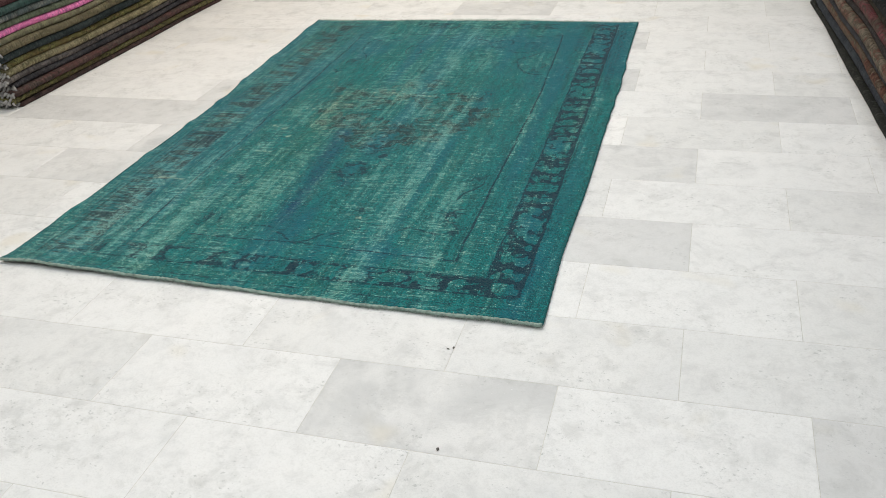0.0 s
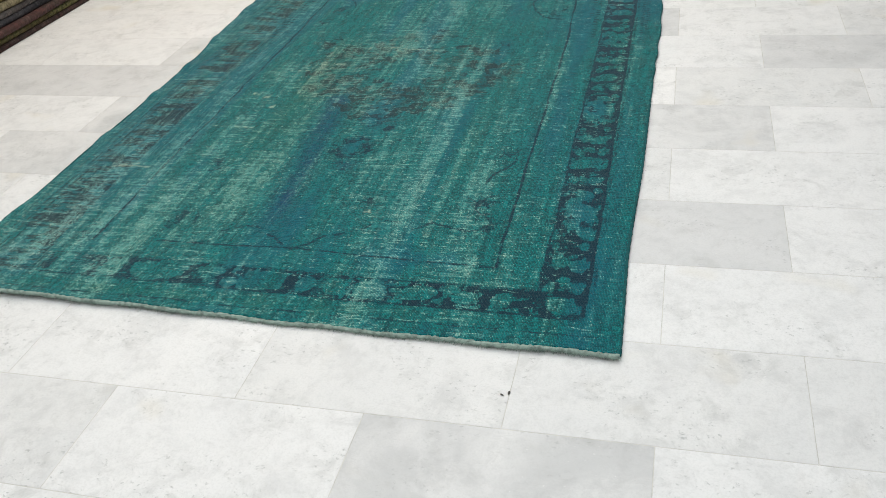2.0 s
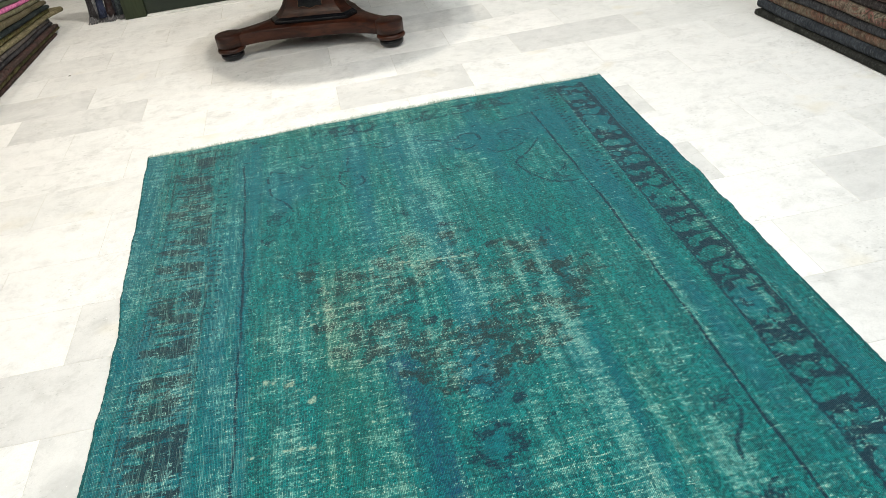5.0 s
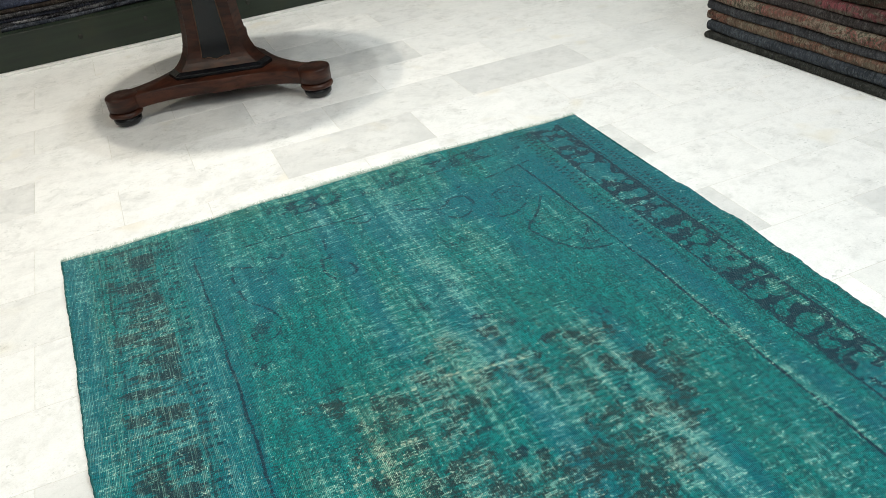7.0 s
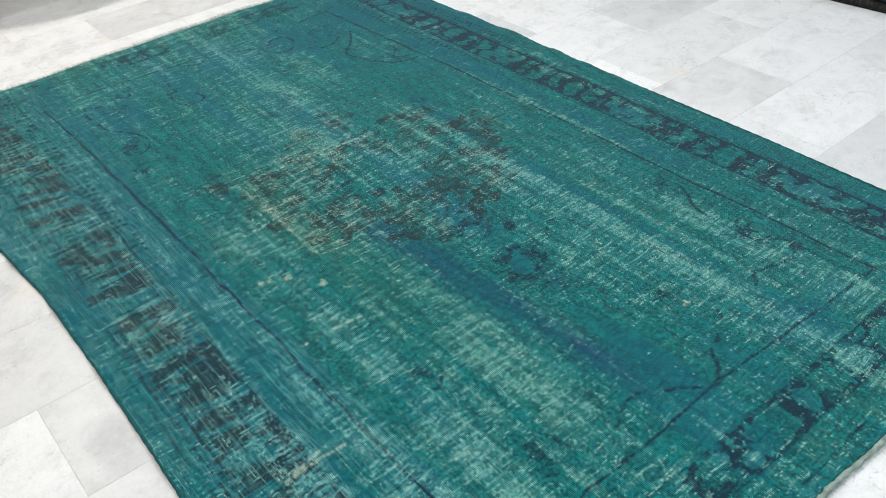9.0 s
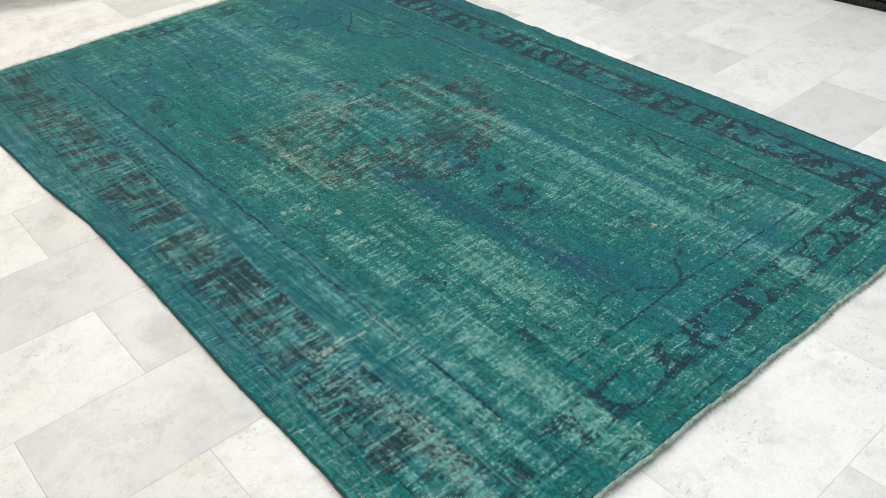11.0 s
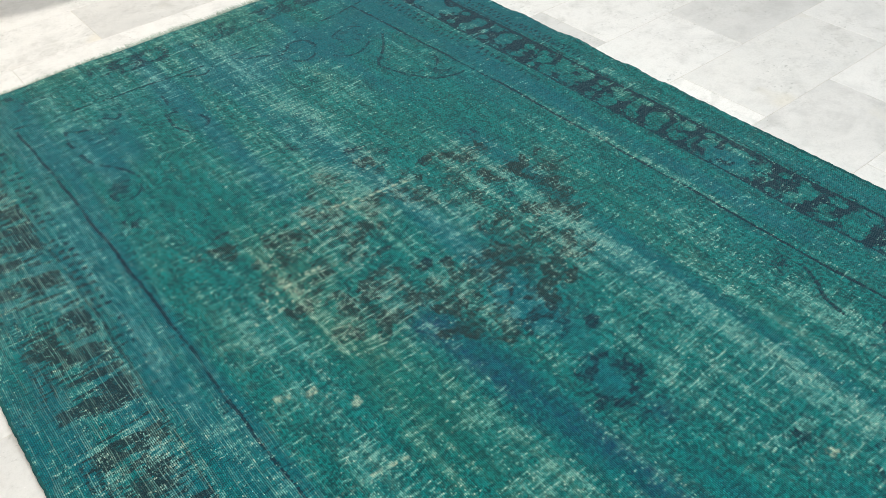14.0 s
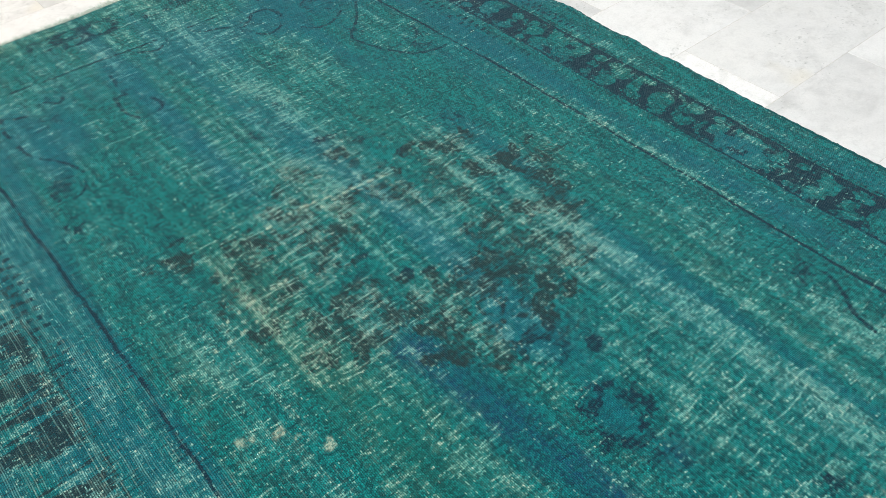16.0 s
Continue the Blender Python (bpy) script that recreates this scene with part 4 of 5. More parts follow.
    for cx, cy, rx, ry, a in WORN_COLUMNS + WORN_PATCHES:
        wear += 0.50 * a * blob(X, Y, cx, cy, rx, ry) * (0.55 + 0.9 * fine)
    for cx, cy, rx, ry, a in FULL_PILE:
        wear -= a * blob(X, Y, cx, cy, rx, ry)
    wear += 0.20 * soft + 0.05
    wear = np.clip(wear, 0.0, 1.1)

    # bald spots and long scuffs
    bald = np.zeros(X.shape)
    for cx, cy, rx, ry in ((-0.424, -0.228, 0.022, 0.020), (-0.366, -0.252, 0.018, 0.016), (-0.660, -0.782, 0.032, 0.013), (-0.31, -0.33, 0.016, 0.018), (-0.345, -0.282, 0.012, 0.012), (0.280, -0.988, 0.026, 0.009), (-0.62, -0.768, 0.014, 0.010)):
        bald = np.maximum(bald, blob(X, Y, cx, cy, rx, ry))
    bald = 0.75 * step(bald * (0.15 + 1.7 * fray), 0.45, 0.9)
    for c in SCUFFS:
        bald = np.maximum(bald, 0.8 * near_line(X, Y, c, 0.0055) * step(fray, 0.46, 0.60))

    # hue along the warp: green-blue ground, deep blue streak, olive bands
    tone = 1.2 * (fractal(X * 14, Y * 0.6, 171, 3) - 0.5) + 0.7 * (fractal(X * 3, Y * 2.5, 181, 3) - 0.5)
    for cx, cy, rx, ry, a in ((-0.25, -0.40, 0.06, 0.40, 0.45), (0.50, -0.45, 0.06, 0.5, 0.6), (0.45, 0.38, 0.12, 0.10, 0.45), (0.33, 0.55, 0.10, 0.2, 0.2), (-0.42, -1.42, 0.5, 0.03, 0.6), (-0.14, -0.8, 0.04, 0.4, 0.35), (-0.86, -0.95, 0.03, 0.5, 0.5), (0.0, 0.15, 0.2, 0.2, 0.2), (-0.2, 1.36, 0.6, 0.06, 0.6), (0.3, -1.42, 0.6, 0.03, 0.4), (-0.30, 0.42, 0.10, 0.16, 0.2)):
        tone += 0.7 * a * blob(X, Y, cx, cy, rx, ry)
    for cx, cy, rx, ry, a in ((0.745, -0.2, 0.035, 1.3, 0.42), (0.99, -0.2, 0.05, 1.6, 0.25), (0.08, -1.0, 0.05, 0.3, 0.45), (-0.55, 0.2, 0.04, 0.9, 0.15), (0.3, 1.0, 0.45, 0.12, 0.55), (-0.36, 0.85, 0.10, 0.14, 0.7), (0.10, -0.61, 0.06, 0.08, 0.45), (0.10, -0.36, 0.05, 0.08, 0.8), (0.18, 0.0, 0.14, 0.10, 0.12), (0.5, -1.2, 0.2, 0.04, 0.45), (-0.72, -0.55, 0.10, 0.3, 0.3), (0.87, -0.30, 0.04, 0.08, 0.6), (0.87, -0.95, 0.04, 0.10, 0.6)):
        tone -= a * blob(X, Y, cx, cy, rx, ry)
    tone -= 0.06 + 0.20 * step(Y, 0.2, 0.9) + 0.10 * step(-X, 0.40, 0.65) + 0.18 * blob(X, Y, 0.74, 0.2, 0.06, 1.2)
    way = -0.075 + (-0.16 - np.minimum(Y, -0.1)) * 0.085
    blue = np.exp(-(((X - way) / 0.042) ** 2)) * step(-Y, 0.12, 0.30) * (1 - step(-Y, 0.95, 1.18))
    blue = np.maximum(blue, 1.5 * blob(X, Y, -0.08, -0.265, 0.04, 0.05)) * (0.25 + 0.85 * fine) * (0.4 + 0.95 * broken)
    blue = np.maximum(blue, 0.5 * blob(X, Y, 0.118, -0.73, 0.03, 0.03))
    # the warp shows most along one side
    ribbed = 0.55 * step(-X, 0.30, 0.6) + 0.4 * (fractal(X * 4, Y * 3, 191, 2) - 0.5) - 0.3 * step(-Y, 1.38, 1.40)
    return np.clip(ink * (0.80 + 0.45 * fray), 0, 1), brown, wear, np.clip(tone, -1, 1), np.clip(blue, 0, 1), bald, ribbed


def rug_material():
    n = Nodes("overdyed_wool")
    p = n.coords()
    ink, brown, wear, tone, blue, bald, ribbed = (n.attribute(k) for k in ("ink", "brown", "wear", "tone", "blue", "bald", "ribbed"))
    px, py = n.tree_axis(p, 0), n.tree_axis(p, 1)

    def pair(a, b):
        node = n.tree.nodes.new("ShaderNodeCombineXYZ")
        n.join(a, node.inputs[0])
        n.join(b, node.inputs[1])
        return node.outputs[0]

    # the knots: ribs along the rug, rows across it
    sway = n.noise(n.stretch(p, (7, 7, 1)), 1.0, 2, 0.5)
    kx = n.math("MULTIPLY", n.math("ADD", px, n.math("MULTIPLY", sway, 0.012)), 1 / 0.0037)
    col_id = n.math("FLOOR", kx)
    ky = n.math("ADD", n.math("MULTIPLY", n.math("ADD", py, n.math("MULTIPLY", sway, 0.008)), 1 / 0.0052), n.math("MULTIPLY", n.math("MODULO", col_id, 2.0), 0.5))
    row_id = n.math("FLOOR", ky)
    white = n.tree.nodes.new("ShaderNodeTexWhiteNoise")
    white.noise_dimensions = "2D"
    n.join(pair(col_id, row_id), white.inputs["Vector"])
    chance = white.outputs["Value"]
    rgb = n.tree.nodes.new("ShaderNodeSeparateColor")
    n.join(white.outputs["Color"], rgb.inputs[0])
    chance_b, chance_c = rgb.outputs[1], rgb.outputs[2]
    du = n.math("SUBTRACT", n.math("FRACT", kx), 0.5)
    dv = n.math("SUBTRACT", n.math("FRACT", ky), 0.5)
    round_knot = n.math("SQRT", n.math("ADD", n.math("MULTIPLY", n.math("MULTIPLY", du, du), 1.6), n.math("MULTIPLY", dv, dv)))
    knot = n.ramp(round_knot, 0.30, 0.60, 1.0, 0.0)
    # dye, patchy along the warp and from knot to knot
    dye = n.noise(n.stretch(p, (55, 7, 1)), 1.0, 3, 0.6)
    # cross: row shading of the uneven pile, mixed into the base colour
    cross = n.noise(n.stretch(p, (9, 130, 1)), 1.0, 3, 0.6)
    shade = n.math("ADD", n.math("MULTIPLY", dye, 0.55), n.math("ADD", n.math("MULTIPLY", cross, 0.30), n.math("MULTIPLY", chance_b, 0.32)))
    col = n.mix(n.ramp(shade, 0.36, 0.84), (0.001, 0.070, 0.078), (0.001, 0.258, 0.254))
    col = n.mix(n.ramp(tone, 0.0, 0.9, 0.0, 0.45), col, (0.010, 0.136, 0.094))
    col = n.mix(n.ramp(n.math("MULTIPLY", tone, -1.0), 0.0, 0.6, 0.0, 0.66), col, (0.001, 0.130, 0.190))
    col = n.mix(n.math("MULTIPLY", blue, n.ramp(chance_c, 0.0, 1.0, 0.7, 1.2), clamp=True), col, (0.004, 0.042, 0.130))
    # shade in the grooves and gaps between knots, painted into the colour
    groove_shade = n.math("MULTIPLY", n.ramp(n.math("ABSOLUTE", du), 0.28, 0.5), n.ramp(ribbed, -0.1, 0.6, 0.12, 0.55))
    gap_shade = n.math("MAXIMUM", groove_shade, n.math("MULTIPLY", n.ramp(knot, 0.0, 0.6, 0.66, 0.0), n.ramp(cross, 0.3, 0.7, 0.5, 1.0)))
    col = n.mix(gap_shade, col, (0.002, 0.032, 0.038))
    # darker weft rows, pile shading put into the colour as well
    streak = n.noise(n.stretch(p, (26, 185, 1)), 1.0, 3, 0.65)
    col = n.mix(n.ramp(streak, 0.50, 0.66, 0.0, 0.55), col, (0.001, 0.034, 0.042))
    # soft veil where the pile is thin, in columns, rows and clouds
    columns = n.noise(n.stretch(p, (58, 3.0, 1)), 1.0, 3, 0.65)
    rows = n.noise(n.stretch(p, (6, 62, 1)), 1.0, 3, 0.65)
    cloud = n.noise(n.stretch(p, (26, 24, 1)), 1.0, 4, 0.70)
    spread = n.math("ADD", n.math("MULTIPLY", n.math("SUBTRACT", cloud, 0.5), 1.3), n.math("ADD", n.math("MULTIPLY", n.math("SUBTRACT", columns, 0.5), 1.5), n.math("MULTIPLY", n.math("SUBTRACT", rows, 0.5), 1.7)))
    level = n.math("SUBTRACT", n.math("ADD", wear, spread), n.math("MULTIPLY", ink, n.math("SUBTRACT", 0.30, n.math("MULTIPLY", brown, 0.34))))
    weft = n.noise(n.stretch(p, (40, 250, 1)), 1.0, 2.5, 0.6)
    veil = n.ramp(n.math("ADD", level, n.math("MULTIPLY", weft, 0.6)), 0.50, 1.7, 0.0, 0.34)
    col = n.mix(veil, col, n.mix(n.ramp(tone, -0.3, 0.6), (0.055, 0.28, 0.27), (0.085, 0.27, 0.20)))
    # dark figures, frayed at the knots
    hairs = n.noise(pair(n.math("MULTIPLY", col_id, 2.9), n.math("MULTIPLY", py, 60.0)), 1.0, 2.0, 0.6)
    rough_ink = n.math("ADD", ink, n.math("ADD", n.math("MULTIPLY", n.math("SUBTRACT", chance_c, 0.5), 0.30), n.math("ADD", n.math("MULTIPLY", n.math("SUBTRACT", hairs, 0.5), 0.8), n.math("MULTIPLY", n.math("SUBTRACT", streak, 0.5), n.ramp(ribbed, 0.0, 0.5, 1.0, 2.2)))))
    dark = n.mix(brown, (0.003, 0.024, 0.044), (0.012, 0.033, 0.037))
    col = n.mix(n.ramp(rough_ink, 0.14, 0.72, 0.0, 0.92), col, dark)
    # bared foundation: fine pale strokes along the warp
    ribs = n.noise(pair(n.math("MULTIPLY", col_id, 5.17), n.math("MULTIPLY", py, 85.0)), 1.0, 2.0, 0.65)
    start = n.ramp(n.math("ADD", level, n.math("MULTIPLY", ribbed, 0.3)), 0.0, 1.5, 0.70, 0.42)
    profile = n.ramp(n.math("ABSOLUTE", du), 0.12, 0.46, 1.0, 0.0)
    stroke = n.math("MULTIPLY", n.ramp(ribs, start, n.math("ADD", start, 0.12)), profile)
    pale = n.math("MULTIPLY", stroke, n.ramp(n.math("ADD", level, n.math("MULTIPLY", chance, 0.6)), 0.1, 1.5, 0.20, n.ramp(ribbed, -0.1, 0.4, 0.72, 0.95)))
    # fine continuous warp lines
    lines = n.noise(pair(n.math("MULTIPLY", col_id, 3.71), n.math("MULTIPLY", py, 9.0)), 1.0, 2.0, 0.6)
    warp_line = n.math("MULTIPLY", n.ramp(lines, 0.46, 0.66), n.ramp(n.math("ADD", level, n.math("MULTIPLY", ribbed, 1.3)), 0.3, 1.5, 0.0, 0.42))
    pale = n.math("MAXIMUM", pale, n.math("MULTIPLY", warp_line, profile))
    # bared rows: runs of short strokes side by side, one to a warp
    jitter = n.math("MULTIPLY", n.noise(pair(n.math("MULTIPLY", col_id, 1.7), n.math("MULTIPLY", py, 12.0)), 1.0, 1.0, 0.5), 0.7)
    for pitch, along, seed, worn_not, worn_out, drift, most in ((0.0062, 30.0, 7.31, 0.69, 0.46, 0.014, 0.74), (0.0046, 18.0, 3.13, 0.67, 0.51, 0.022, 0.90), (0.0050, 7.0, 4.57, 0.665, 0.55, 0.045, 0.95)):
        row_at = n.math("ADD", n.math("MULTIPLY", n.math("ADD", py, n.math("MULTIPLY", sway, drift)), 1 / pitch), jitter)
        run = n.noise(pair(n.math("MULTIPLY", px, along), n.math("MULTIPLY", n.math("FLOOR", row_at), seed)), 1.0, 3.0, 0.7)
        run = n.math("ADD", run, n.math("MULTIPLY", n.math("SUBTRACT", chance_b, 0.5), 0.09))
        low = n.ramp(level, -0.1, 1.3, worn_not, worn_out)
        run = n.math("MULTIPLY", n.ramp(run, low, n.math("ADD", low, 0.07)), n.ramp(n.math("ABSOLUTE", n.math("SUBTRACT", n.math("FRACT", row_at), 0.5)), 0.22, 0.46, most, 0.0))
        run = n.math("MULTIPLY", run, n.math("MULTIPLY", n.ramp(n.math("ABSOLUTE", du), 0.16, 0.48, 1.0, 0.38), n.ramp(chance_c, 0.0, 0.9, 0.35, 1.1)))
        pale = n.math("MAXIMUM", pale, run)
    # single bright knots
    speck = n.math("MULTIPLY", n.ramp(n.math("ADD", chance, n.math("MULTIPLY", level, 0.012)), 0.994, 0.998), profile)
    pale = n.math("MAXIMUM", pale, n.math("MULTIPLY", speck, 0.7))
    thread = n.mix(n.noise(p, 8, 3, 0.6), (0.13, 0.46, 0.41), (0.33, 0.55, 0.45))
    thread = n.mix(n.ramp(n.math("MULTIPLY", tone, -1.0), 0.0, 0.8, 0.0, 0.6), thread, (0.17, 0.50, 0.52))
    thread = n.mix(n.math("MULTIPLY", brown, 0.25), thread, (0.32, 0.44, 0.38))
    thread = n.mix(n.ramp(tone, 0.1, 0.9, 0.0, 0.4), thread, (0.42, 0.54, 0.34))
    thread = n.mix(n.ramp(chance_c, 0.80, 0.95, 0.0, 0.6), thread, (0.55, 0.66, 0.54))
    col = n.mix(pale, col, thread)
    col = n.mix(n.math("MULTIPLY", bald, n.ramp(n.math("ADD", weft, n.math("MULTIPLY", chance, 0.4)), 0.45, 0.85, 0.25, 0.95)), col, (0.44, 0.55, 0.42))
    n.put("Base Color", col)
    n.put("Roughness", 0.95)
    n.put("Specular IOR Level", 0.12)
    n.put("Sheen Weight", 0.16)
    n.put("Sheen Roughness", 0.5)
    height = n.math("ADD", n.math("MULTIPLY", knot, 0.6), n.math("ADD", weft, cross))
    n.bump(height, 0.5, 0.003)
    return n.mat


def tree_axis(self, vector, axis):
    node = self.tree.nodes.new("ShaderNodeSeparateXYZ")
    self.join(vector, node.inputs[0])
    return node.outputs[axis]


Nodes.tree_axis = tree_axis

EDGE_Y = (-1.50, -1.10, -0.68, -0.19, 0.15, 0.45, 0.77, 1.10, 1.44)
LEFT_X = (-0.885, -0.868, -0.866, -0.856, -0.862, -0.882, -0.886, -0.905, -0.916)
RIGHT_X = (1.026, 1.022, 1.032, 1.036, 1.036, 1.040, 1.036, 1.034, 1.037)
END_X = (-0.92, -0.45, -0.17, 0.33, 0.70, 1.04)
NEAR_Y = (-1.455, -1.466, -1.472, -1.486, -1.495, -1.500)
FAR_Y = (1.392, 1.385, 1.400, 1.410, 1.392, 1.385)


def rug_edges(u, v):
    """Where the point u across and v along the rug (0..1) lies, with its uneven outline."""
    y = -1.47 + 2.89 * v
    scallop = 0.0020 * np.sin(y * 9 + 1.0) * np.cos(y * 3.3) + 0.004 * np.maximum(0, np.sin(y * 8.3 + 0.4) * np.sin(y * 3.1 + 0.5)) ** 3 + 0.0007 * np.sin(y * 61) * np.sin(y * 13)
    ripple = 0.003 * np.sin(y * 5.0) * np.sin(y * 2.1 + 1) + 0.004 * np.maximum(0, np.sin(y * 9.1 + 2.0) * np.sin(y * 2.7)) ** 2 * (y > 0.3) + 0.0032 * np.sin(y * 33 + 2 * np.sin(y * 7)) * (0.5 + 0.5 * np.sin(y * 4.3)) * (y > -0.3)
    xl = np.interp(y, EDGE_Y, LEFT_X) + scallop
    xr = np.interp(y, EDGE_Y, RIGHT_X) + ripple
    x = xl + (xr - xl) * u
    y0 = np.interp(x, END_X, NEAR_Y) + 0.002 * np.sin(x * 23)
    y1 = np.interp(x, END_X, FAR_Y) + 0.003 * np.sin(x * 19)
    return x, y0 + (y1 - y0) * v


def rug_height(x, y, u, v):
    """Thickness and the slight waves along the edges."""
    z = 0.009 + 0.0012 * np.sin(x * 7 + y * 3) + 0.001 * np.sin(y * 9 - x * 4)
    z = z + 0.005 * np.exp(-(1 - u) / 0.03) * np.maximum(0, np.sin(y * 33 + 2 * np.sin(y * 7))) * (0.5 + 0.5 * np.sin(y * 4.3)) * (y > -0.3)
    z = z + 0.008 * np.exp(-u / 0.016) * np.maximum(0, np.sin(y * 17 + 1.0 + 2.0 * np.sin(y * 3.1))) ** 2
    curl = np.exp(-v / 0.012) * np.interp(x, (-0.95, -0.75, -0.3, 0.2, 1.1), (0.006, 0.014, 0.006, 0.001, 0.003))
    return z + curl


NU, NV = 560, 830
uu, vv = np.meshgrid(np.linspace(0, 1, NU), np.linspace(0, 1, NV))
uu, vv = uu.ravel(), vv.ravel()
rx, ry = rug_edges(uu, vv)
top = np.stack([rx, ry, rug_height(rx, ry, uu, vv)], 1)
ids = np.arange(NU * NV).reshape(NV, NU)
quads = np.stack([ids[:-1, :-1], ids[:-1, 1:], ids[1:, 1:], ids[1:, :-1]], -1).reshape(-1, 4)
rim = np.concatenate([ids[0, :-1], ids[:-1, -1], ids[-1, :0:-1], ids[:0:-1, 0]])
low = top[rim].copy()
low[:, 2] = 0.002 + 0.6 * np.maximum(0, low[:, 2] - 0.012)
base = NU * NV
around = np.arange(len(rim))
after = np.roll(around, -1)
skirt = np.stack([rim[after], rim[around], base + around, base + after], -1)
places = np.concatenate([top, low])
faces = np.concatenate([quads, skirt])
rug_mesh = bpy.data.meshes.new("woven_field")
rug_mesh.vertices.add(len(places))
rug_mesh.vertices.foreach_set("co", places.ravel())
rug_mesh.loops.add(faces.size)
rug_mesh.loops.foreach_set("vertex_index", faces.ravel())
rug_mesh.polygons.add(len(faces))
rug_mesh.polygons.foreach_set("loop_start", np.arange(len(faces)) * 4)
rug_mesh.polygons.foreach_set("loop_total", np.full(len(faces), 4))
rug_mesh.update(calc_edges=True)
rug_mesh.polygons.foreach_set("use_smooth", np.ones(len(faces), bool))
fields = rug_design(rx, ry)
for name, values in zip(("ink", "brown", "wear", "tone", "blue", "bald", "ribbed"), fields):
    layer = rug_mesh.attributes.new(name, "FLOAT", "POINT")
    layer.data.foreach_set("value", np.concatenate([values, values[rim]]).astype(np.float32))
rug_mesh.materials.append(rug_material())
rug = empty("overdyed_rug", "worn teal overdyed vintage rug lying flat on the marble floor", "rug")
pile = new("woven_field", rug_mesh)
pile.parent = rug
tagged(pile, "worn teal pile with dark border and medallion")

FRINGE_PALE = plain("far_fringe_cotton", (0.40, 0.52, 0.46), 0.95, 0.2, 70)
HEM = plain("hem_cotton", (0.34, 0.45, 0.40), 0.95, 0.25, 70)
SELVEDGE = plain("selvedge_wool", (0.004, 0.105, 0.112), 0.95, 0.22, 90)
rnd = random.Random(5)


def edge_path(along, n):
    pts = []
    for i in range(n + 1):
        s = i / n
        u, v = (np.array([s]), np.array([along[1]])) if along[0] == "v" else (np.array([along[1]]), np.array([s]))
        x, y = rug_edges(u, v)
        pts.append((float(x[0]), float(y[0]), float(rug_height(x, y, u, v)[0])))
    return pts


bm = bmesh.new()
pts = [(x, y - 0.004 - rnd.uniform(0, 0.003), max(0.0065, z - 0.0035)) for x, y, z in edge_path(("v", 0.0), 330)]
lumps = [0.0056 + rnd.uniform(-0.0014, 0.0016) for _ in pts]
tube(bm, pts, lambda i: lumps[i], 8)
hem = part("hem", bm, HEM, rug, "pale sage turned hem with loose threads")
bm = bmesh.new()
for i in range(1800):
    x, y, z = pts[rnd.randrange(len(pts))]
    dx, dy, dz = rnd.uniform(-0.008, 0.008), -rnd.uniform(0.003, 0.012), rnd.uniform(-0.006, 0.005)
    a, b = bm.verts.new((x - 0.0007, y - 0.003, z)), bm.verts.new((x + 0.0007, y - 0.003, z + 0.0006))
    c = bm.verts.new((x + dx, y - 0.004 + dy, max(0.001, z + dz)))
    bm.faces.new((a, b, c))
tagged(part("loose_threads", bm, HEM, hem, smooth=False), kind="stuff")

bm = bmesh.new()
far_path = edge_path(("v", 1.0), 400)
for i in range(4200):
    x, y, z = far_path[rnd.randrange(len(far_path))]
    x += rnd.uniform(-0.003, 0.003)
    l = rnd.uniform(0.006, 0.024) * (1.35 if -0.1 < x < 0.5 else 1.0)
    dx = rnd.uniform(-0.006, 0.006)
    a, b = bm.verts.new((x - 0.0008, y - 0.003, z + 0.001)), bm.verts.new((x + 0.0008, y - 0.003, z + 0.001))
    c = bm.verts.new((x + dx, y + l, rnd.uniform(0.003, 0.016)))
    bm.faces.new((a, b, c))
tagged(part("fringe", bm, FRINGE_PALE, rug, "short frayed pale fringe", smooth=False), kind="stuff")
for side_u, label in ((0.0, "left"), (1.0, "right")):
    bm = bmesh.new()
    pts = [(x, y, max(0.006, z - 0.004)) for x, y, z in edge_path(("u", side_u), 220)]
    tube(bm, pts, lambda i: 0.0042 + 0.0008 * math.sin(i * 2.3), 8)
    part("selvedge", bm, SELVEDGE, rug, "overcast dark teal side cord")


# ---- marble floor ----
TILE_X, TILE_Y, ROW0, EVEN, ODD, JOINT = 0.604, 0.2988, -1.742, 1.412, 1.114, 0.0014
bm = bmesh.new()
box(bm, X0 - 0.2, X1 + 0.2, Y0 - 0.2, Y1 + 0.2, -0.12, -0.0007)
floor = new("floor", mesh_of("floor", bm, GROUT, False))
tagged(floor, "white and pale grey marble tiles laid in running bond", "floor", kind="structure")


def tile_box(bm, x0, x1, y0, y1):
    rings = [[(x0, y0, z), (x1, y0, z), (x1, y1, z), (x0, y1, z)] for z in (-0.012, -0.0008)]
    e = 0.0008
    rings.append([(x0 + e, y0 + e, 0), (x1 - e, y0 + e, 0), (x1 - e, y1 - e, 0), (x0 + e, y1 - e, 0)])
    loft(bm, rings)


def tile_mesh(mat):
    bm = bmesh.new()
    tile_box(bm, -TILE_X / 2 + JOINT / 2, TILE_X / 2 - JOINT / 2, -TILE_Y / 2 + JOINT / 2, TILE_Y / 2 - JOINT / 2)
    return mesh_of("tile", bm, mat, False)


TILES = {"w": tile_mesh(MARBLE_WHITE), "m": tile_mesh(MARBLE_MILK), "g": tile_mesh(MARBLE_GREY), "c": tile_mesh(MARBLE_CLOUDY), "b": tile_mesh(MARBLE_BRIGHT)}
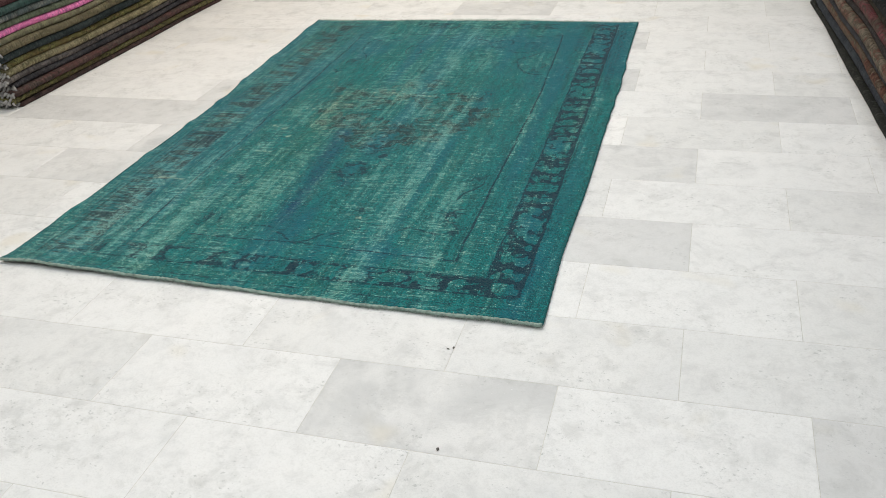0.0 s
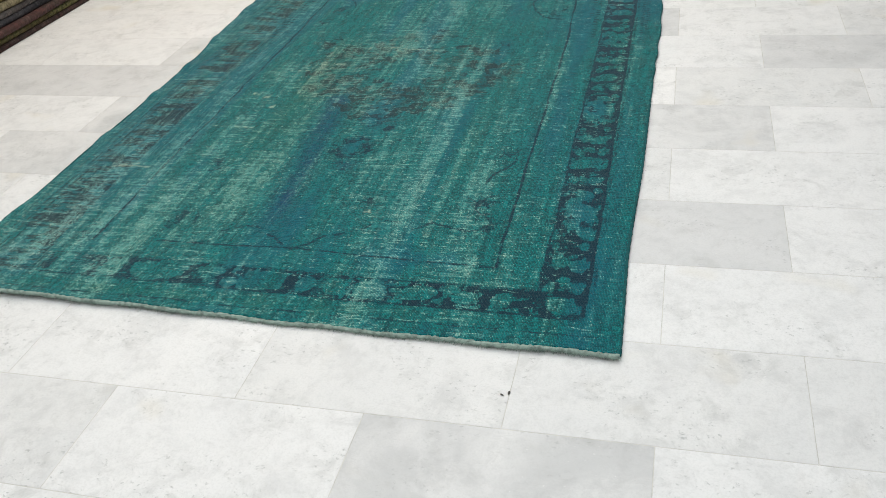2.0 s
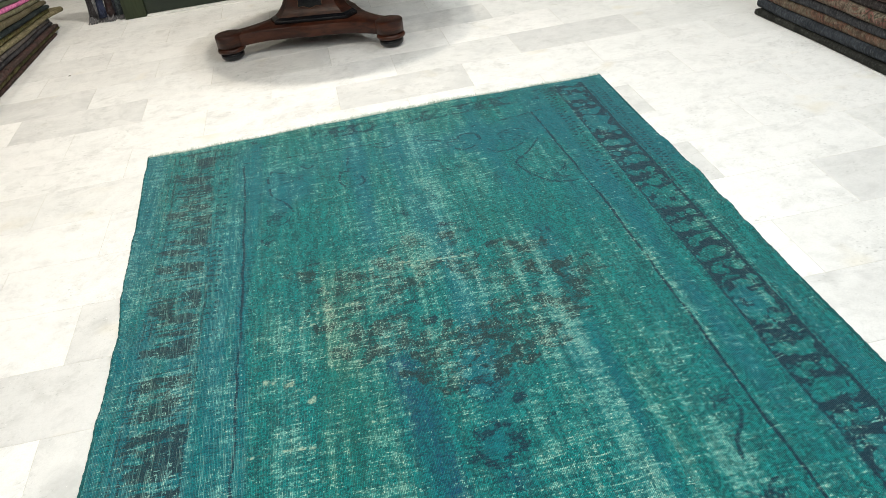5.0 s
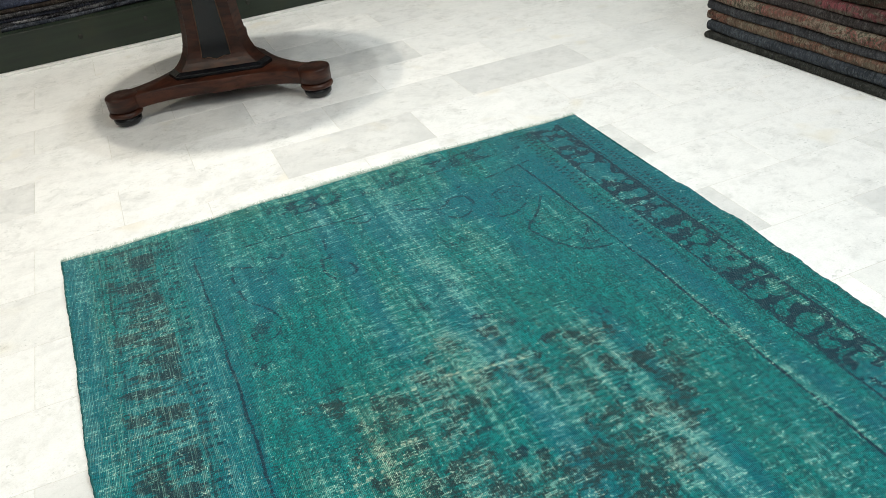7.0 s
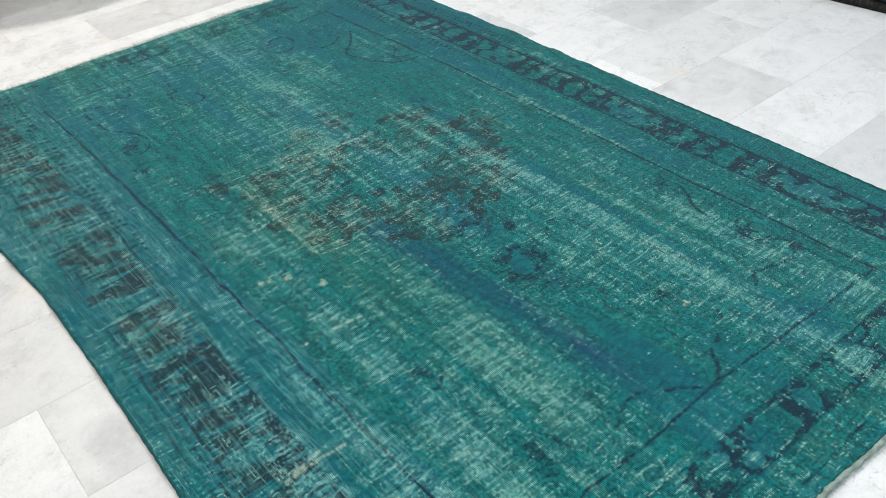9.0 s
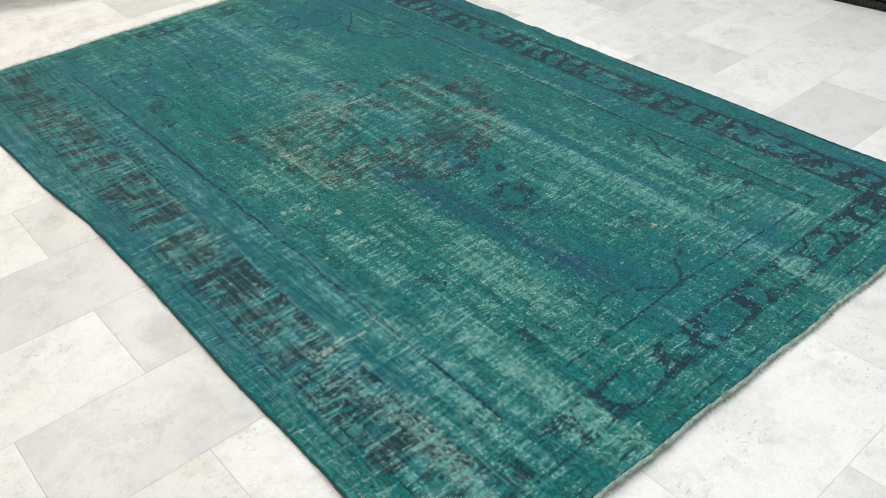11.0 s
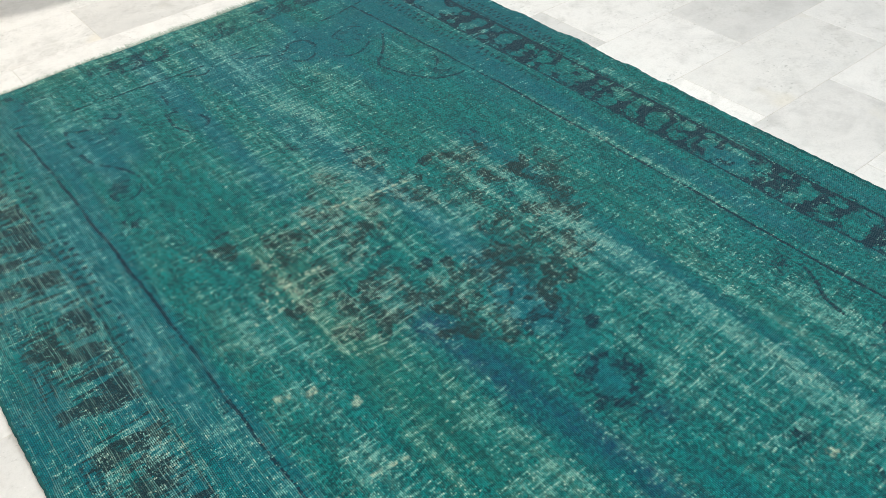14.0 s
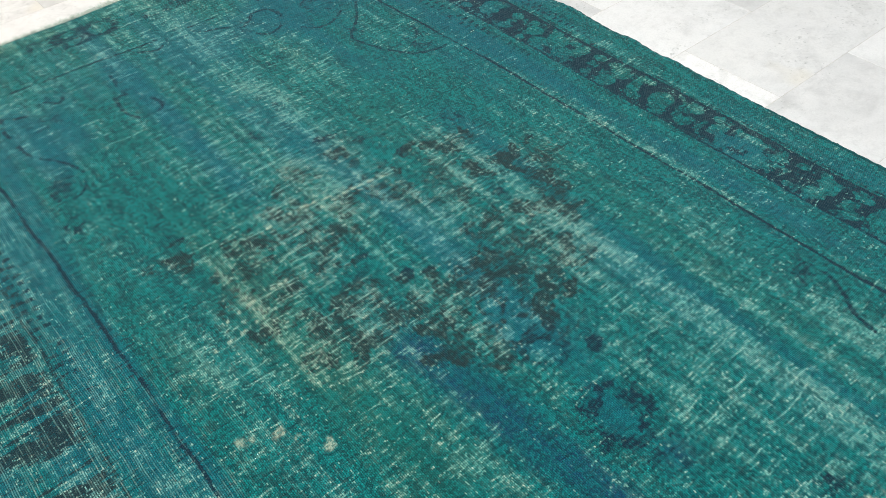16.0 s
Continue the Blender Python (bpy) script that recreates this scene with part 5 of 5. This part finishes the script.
# tiles that stand out, as row and place along the row
KNOWN = {(6, 0): "g", (5, -1): "b", (5, 0): "w", (4, 0): "m", (3, 0): "m", (2, 0): "m", (1, 0): "m", (-1, -1): "c", (-1, 1): "g", (7, 0): "m", (7, -1): "g", (6, -1): "m", (8, -1): "m", (8, 0): "m", (5, -5): "g", (5, -4): "g", (6, -4): "c", (0, -1): "w", (0, 0): "w", (-2, -3): "m", (-1, -2): "m", (12, -1): "g", (14, -2): "c", (12, -5): "c", (13, -5): "c", (9, 0): "m", (10, 0): "m", (-2, -2): "m", (2, -1): "g", (4, -1): "c", (13, -2): "b", (11, -2): "c", (12, -2): "w", (13, -1): "b", (4, -5): "m", (7, -4): "m"}
pick = random.Random(12)
far_bm = bmesh.new()
rows = range(math.floor((Y0 - ROW0) / TILE_Y), math.ceil((Y1 - ROW0) / TILE_Y))
for k in rows:
    first = EVEN if k % 2 == 0 else ODD
    for i in range(-9, 5):
        cx, cy = first + TILE_X * (i + 0.5), ROW0 + TILE_Y * (k + 0.5)
        if not (X0 - 0.1 < cx < X1 + 0.1 and Y0 - 0.1 < cy < Y1 + 0.1):
            continue
        kind = KNOWN.get((k, i)) or pick.choice("wmwmwmwmmc" if cy < 1.5 else "mwmmmwmwmb")
        if -2.6 < cx < 2.8 and -3.3 < cy < 4.4:
            ob = new("tile", TILES[kind])
            ob.parent = floor
            ob.location = (cx, cy, 0)
        else:
            tile_box(far_bm, cx - TILE_X / 2 + 0.0006, cx + TILE_X / 2 - 0.0006, cy - TILE_Y / 2 + 0.0006, cy + TILE_Y / 2 - 0.0006)
ob = part("outer_tiles", far_bm, MARBLE_WHITE, floor, smooth=False)
tagged(ob, kind="stuff")


# ---- crumbs on the floor ----
CRUMB = plain("dark_crumb", (0.14, 0.13, 0.12), 0.9, 0.2, 200)
for px, py, size in ((0.874, -2.024, 0.005), (0.806, -1.640, 0.004), (0.792, -1.648, 0.0035), (-1.495, 2.73, 0.006)):
    bm = bmesh.new()
    bmesh.ops.create_icosphere(bm, subdivisions=1, radius=size)
    for v in bm.verts:
        v.co = Vector((v.co.x * rnd.uniform(0.8, 1.9), v.co.y * rnd.uniform(0.5, 1.0), v.co.z * rnd.uniform(0.3, 0.5)))
    bmesh.ops.rotate(bm, verts=bm.verts, matrix=Matrix.Rotation(rnd.uniform(0, 3), 3, "Z"))
    lowest = min(v.co.z for v in bm.verts)
    bmesh.ops.translate(bm, verts=bm.verts, vec=(0, 0, -lowest + 0.0002))
    ob = new("crumb", mesh_of("crumb", bm, CRUMB, False))
    ob.location = (px, py, 0)
    tagged(ob, "tiny dark crumb of dirt on the marble floor", "debris", "crumbs on the floor")
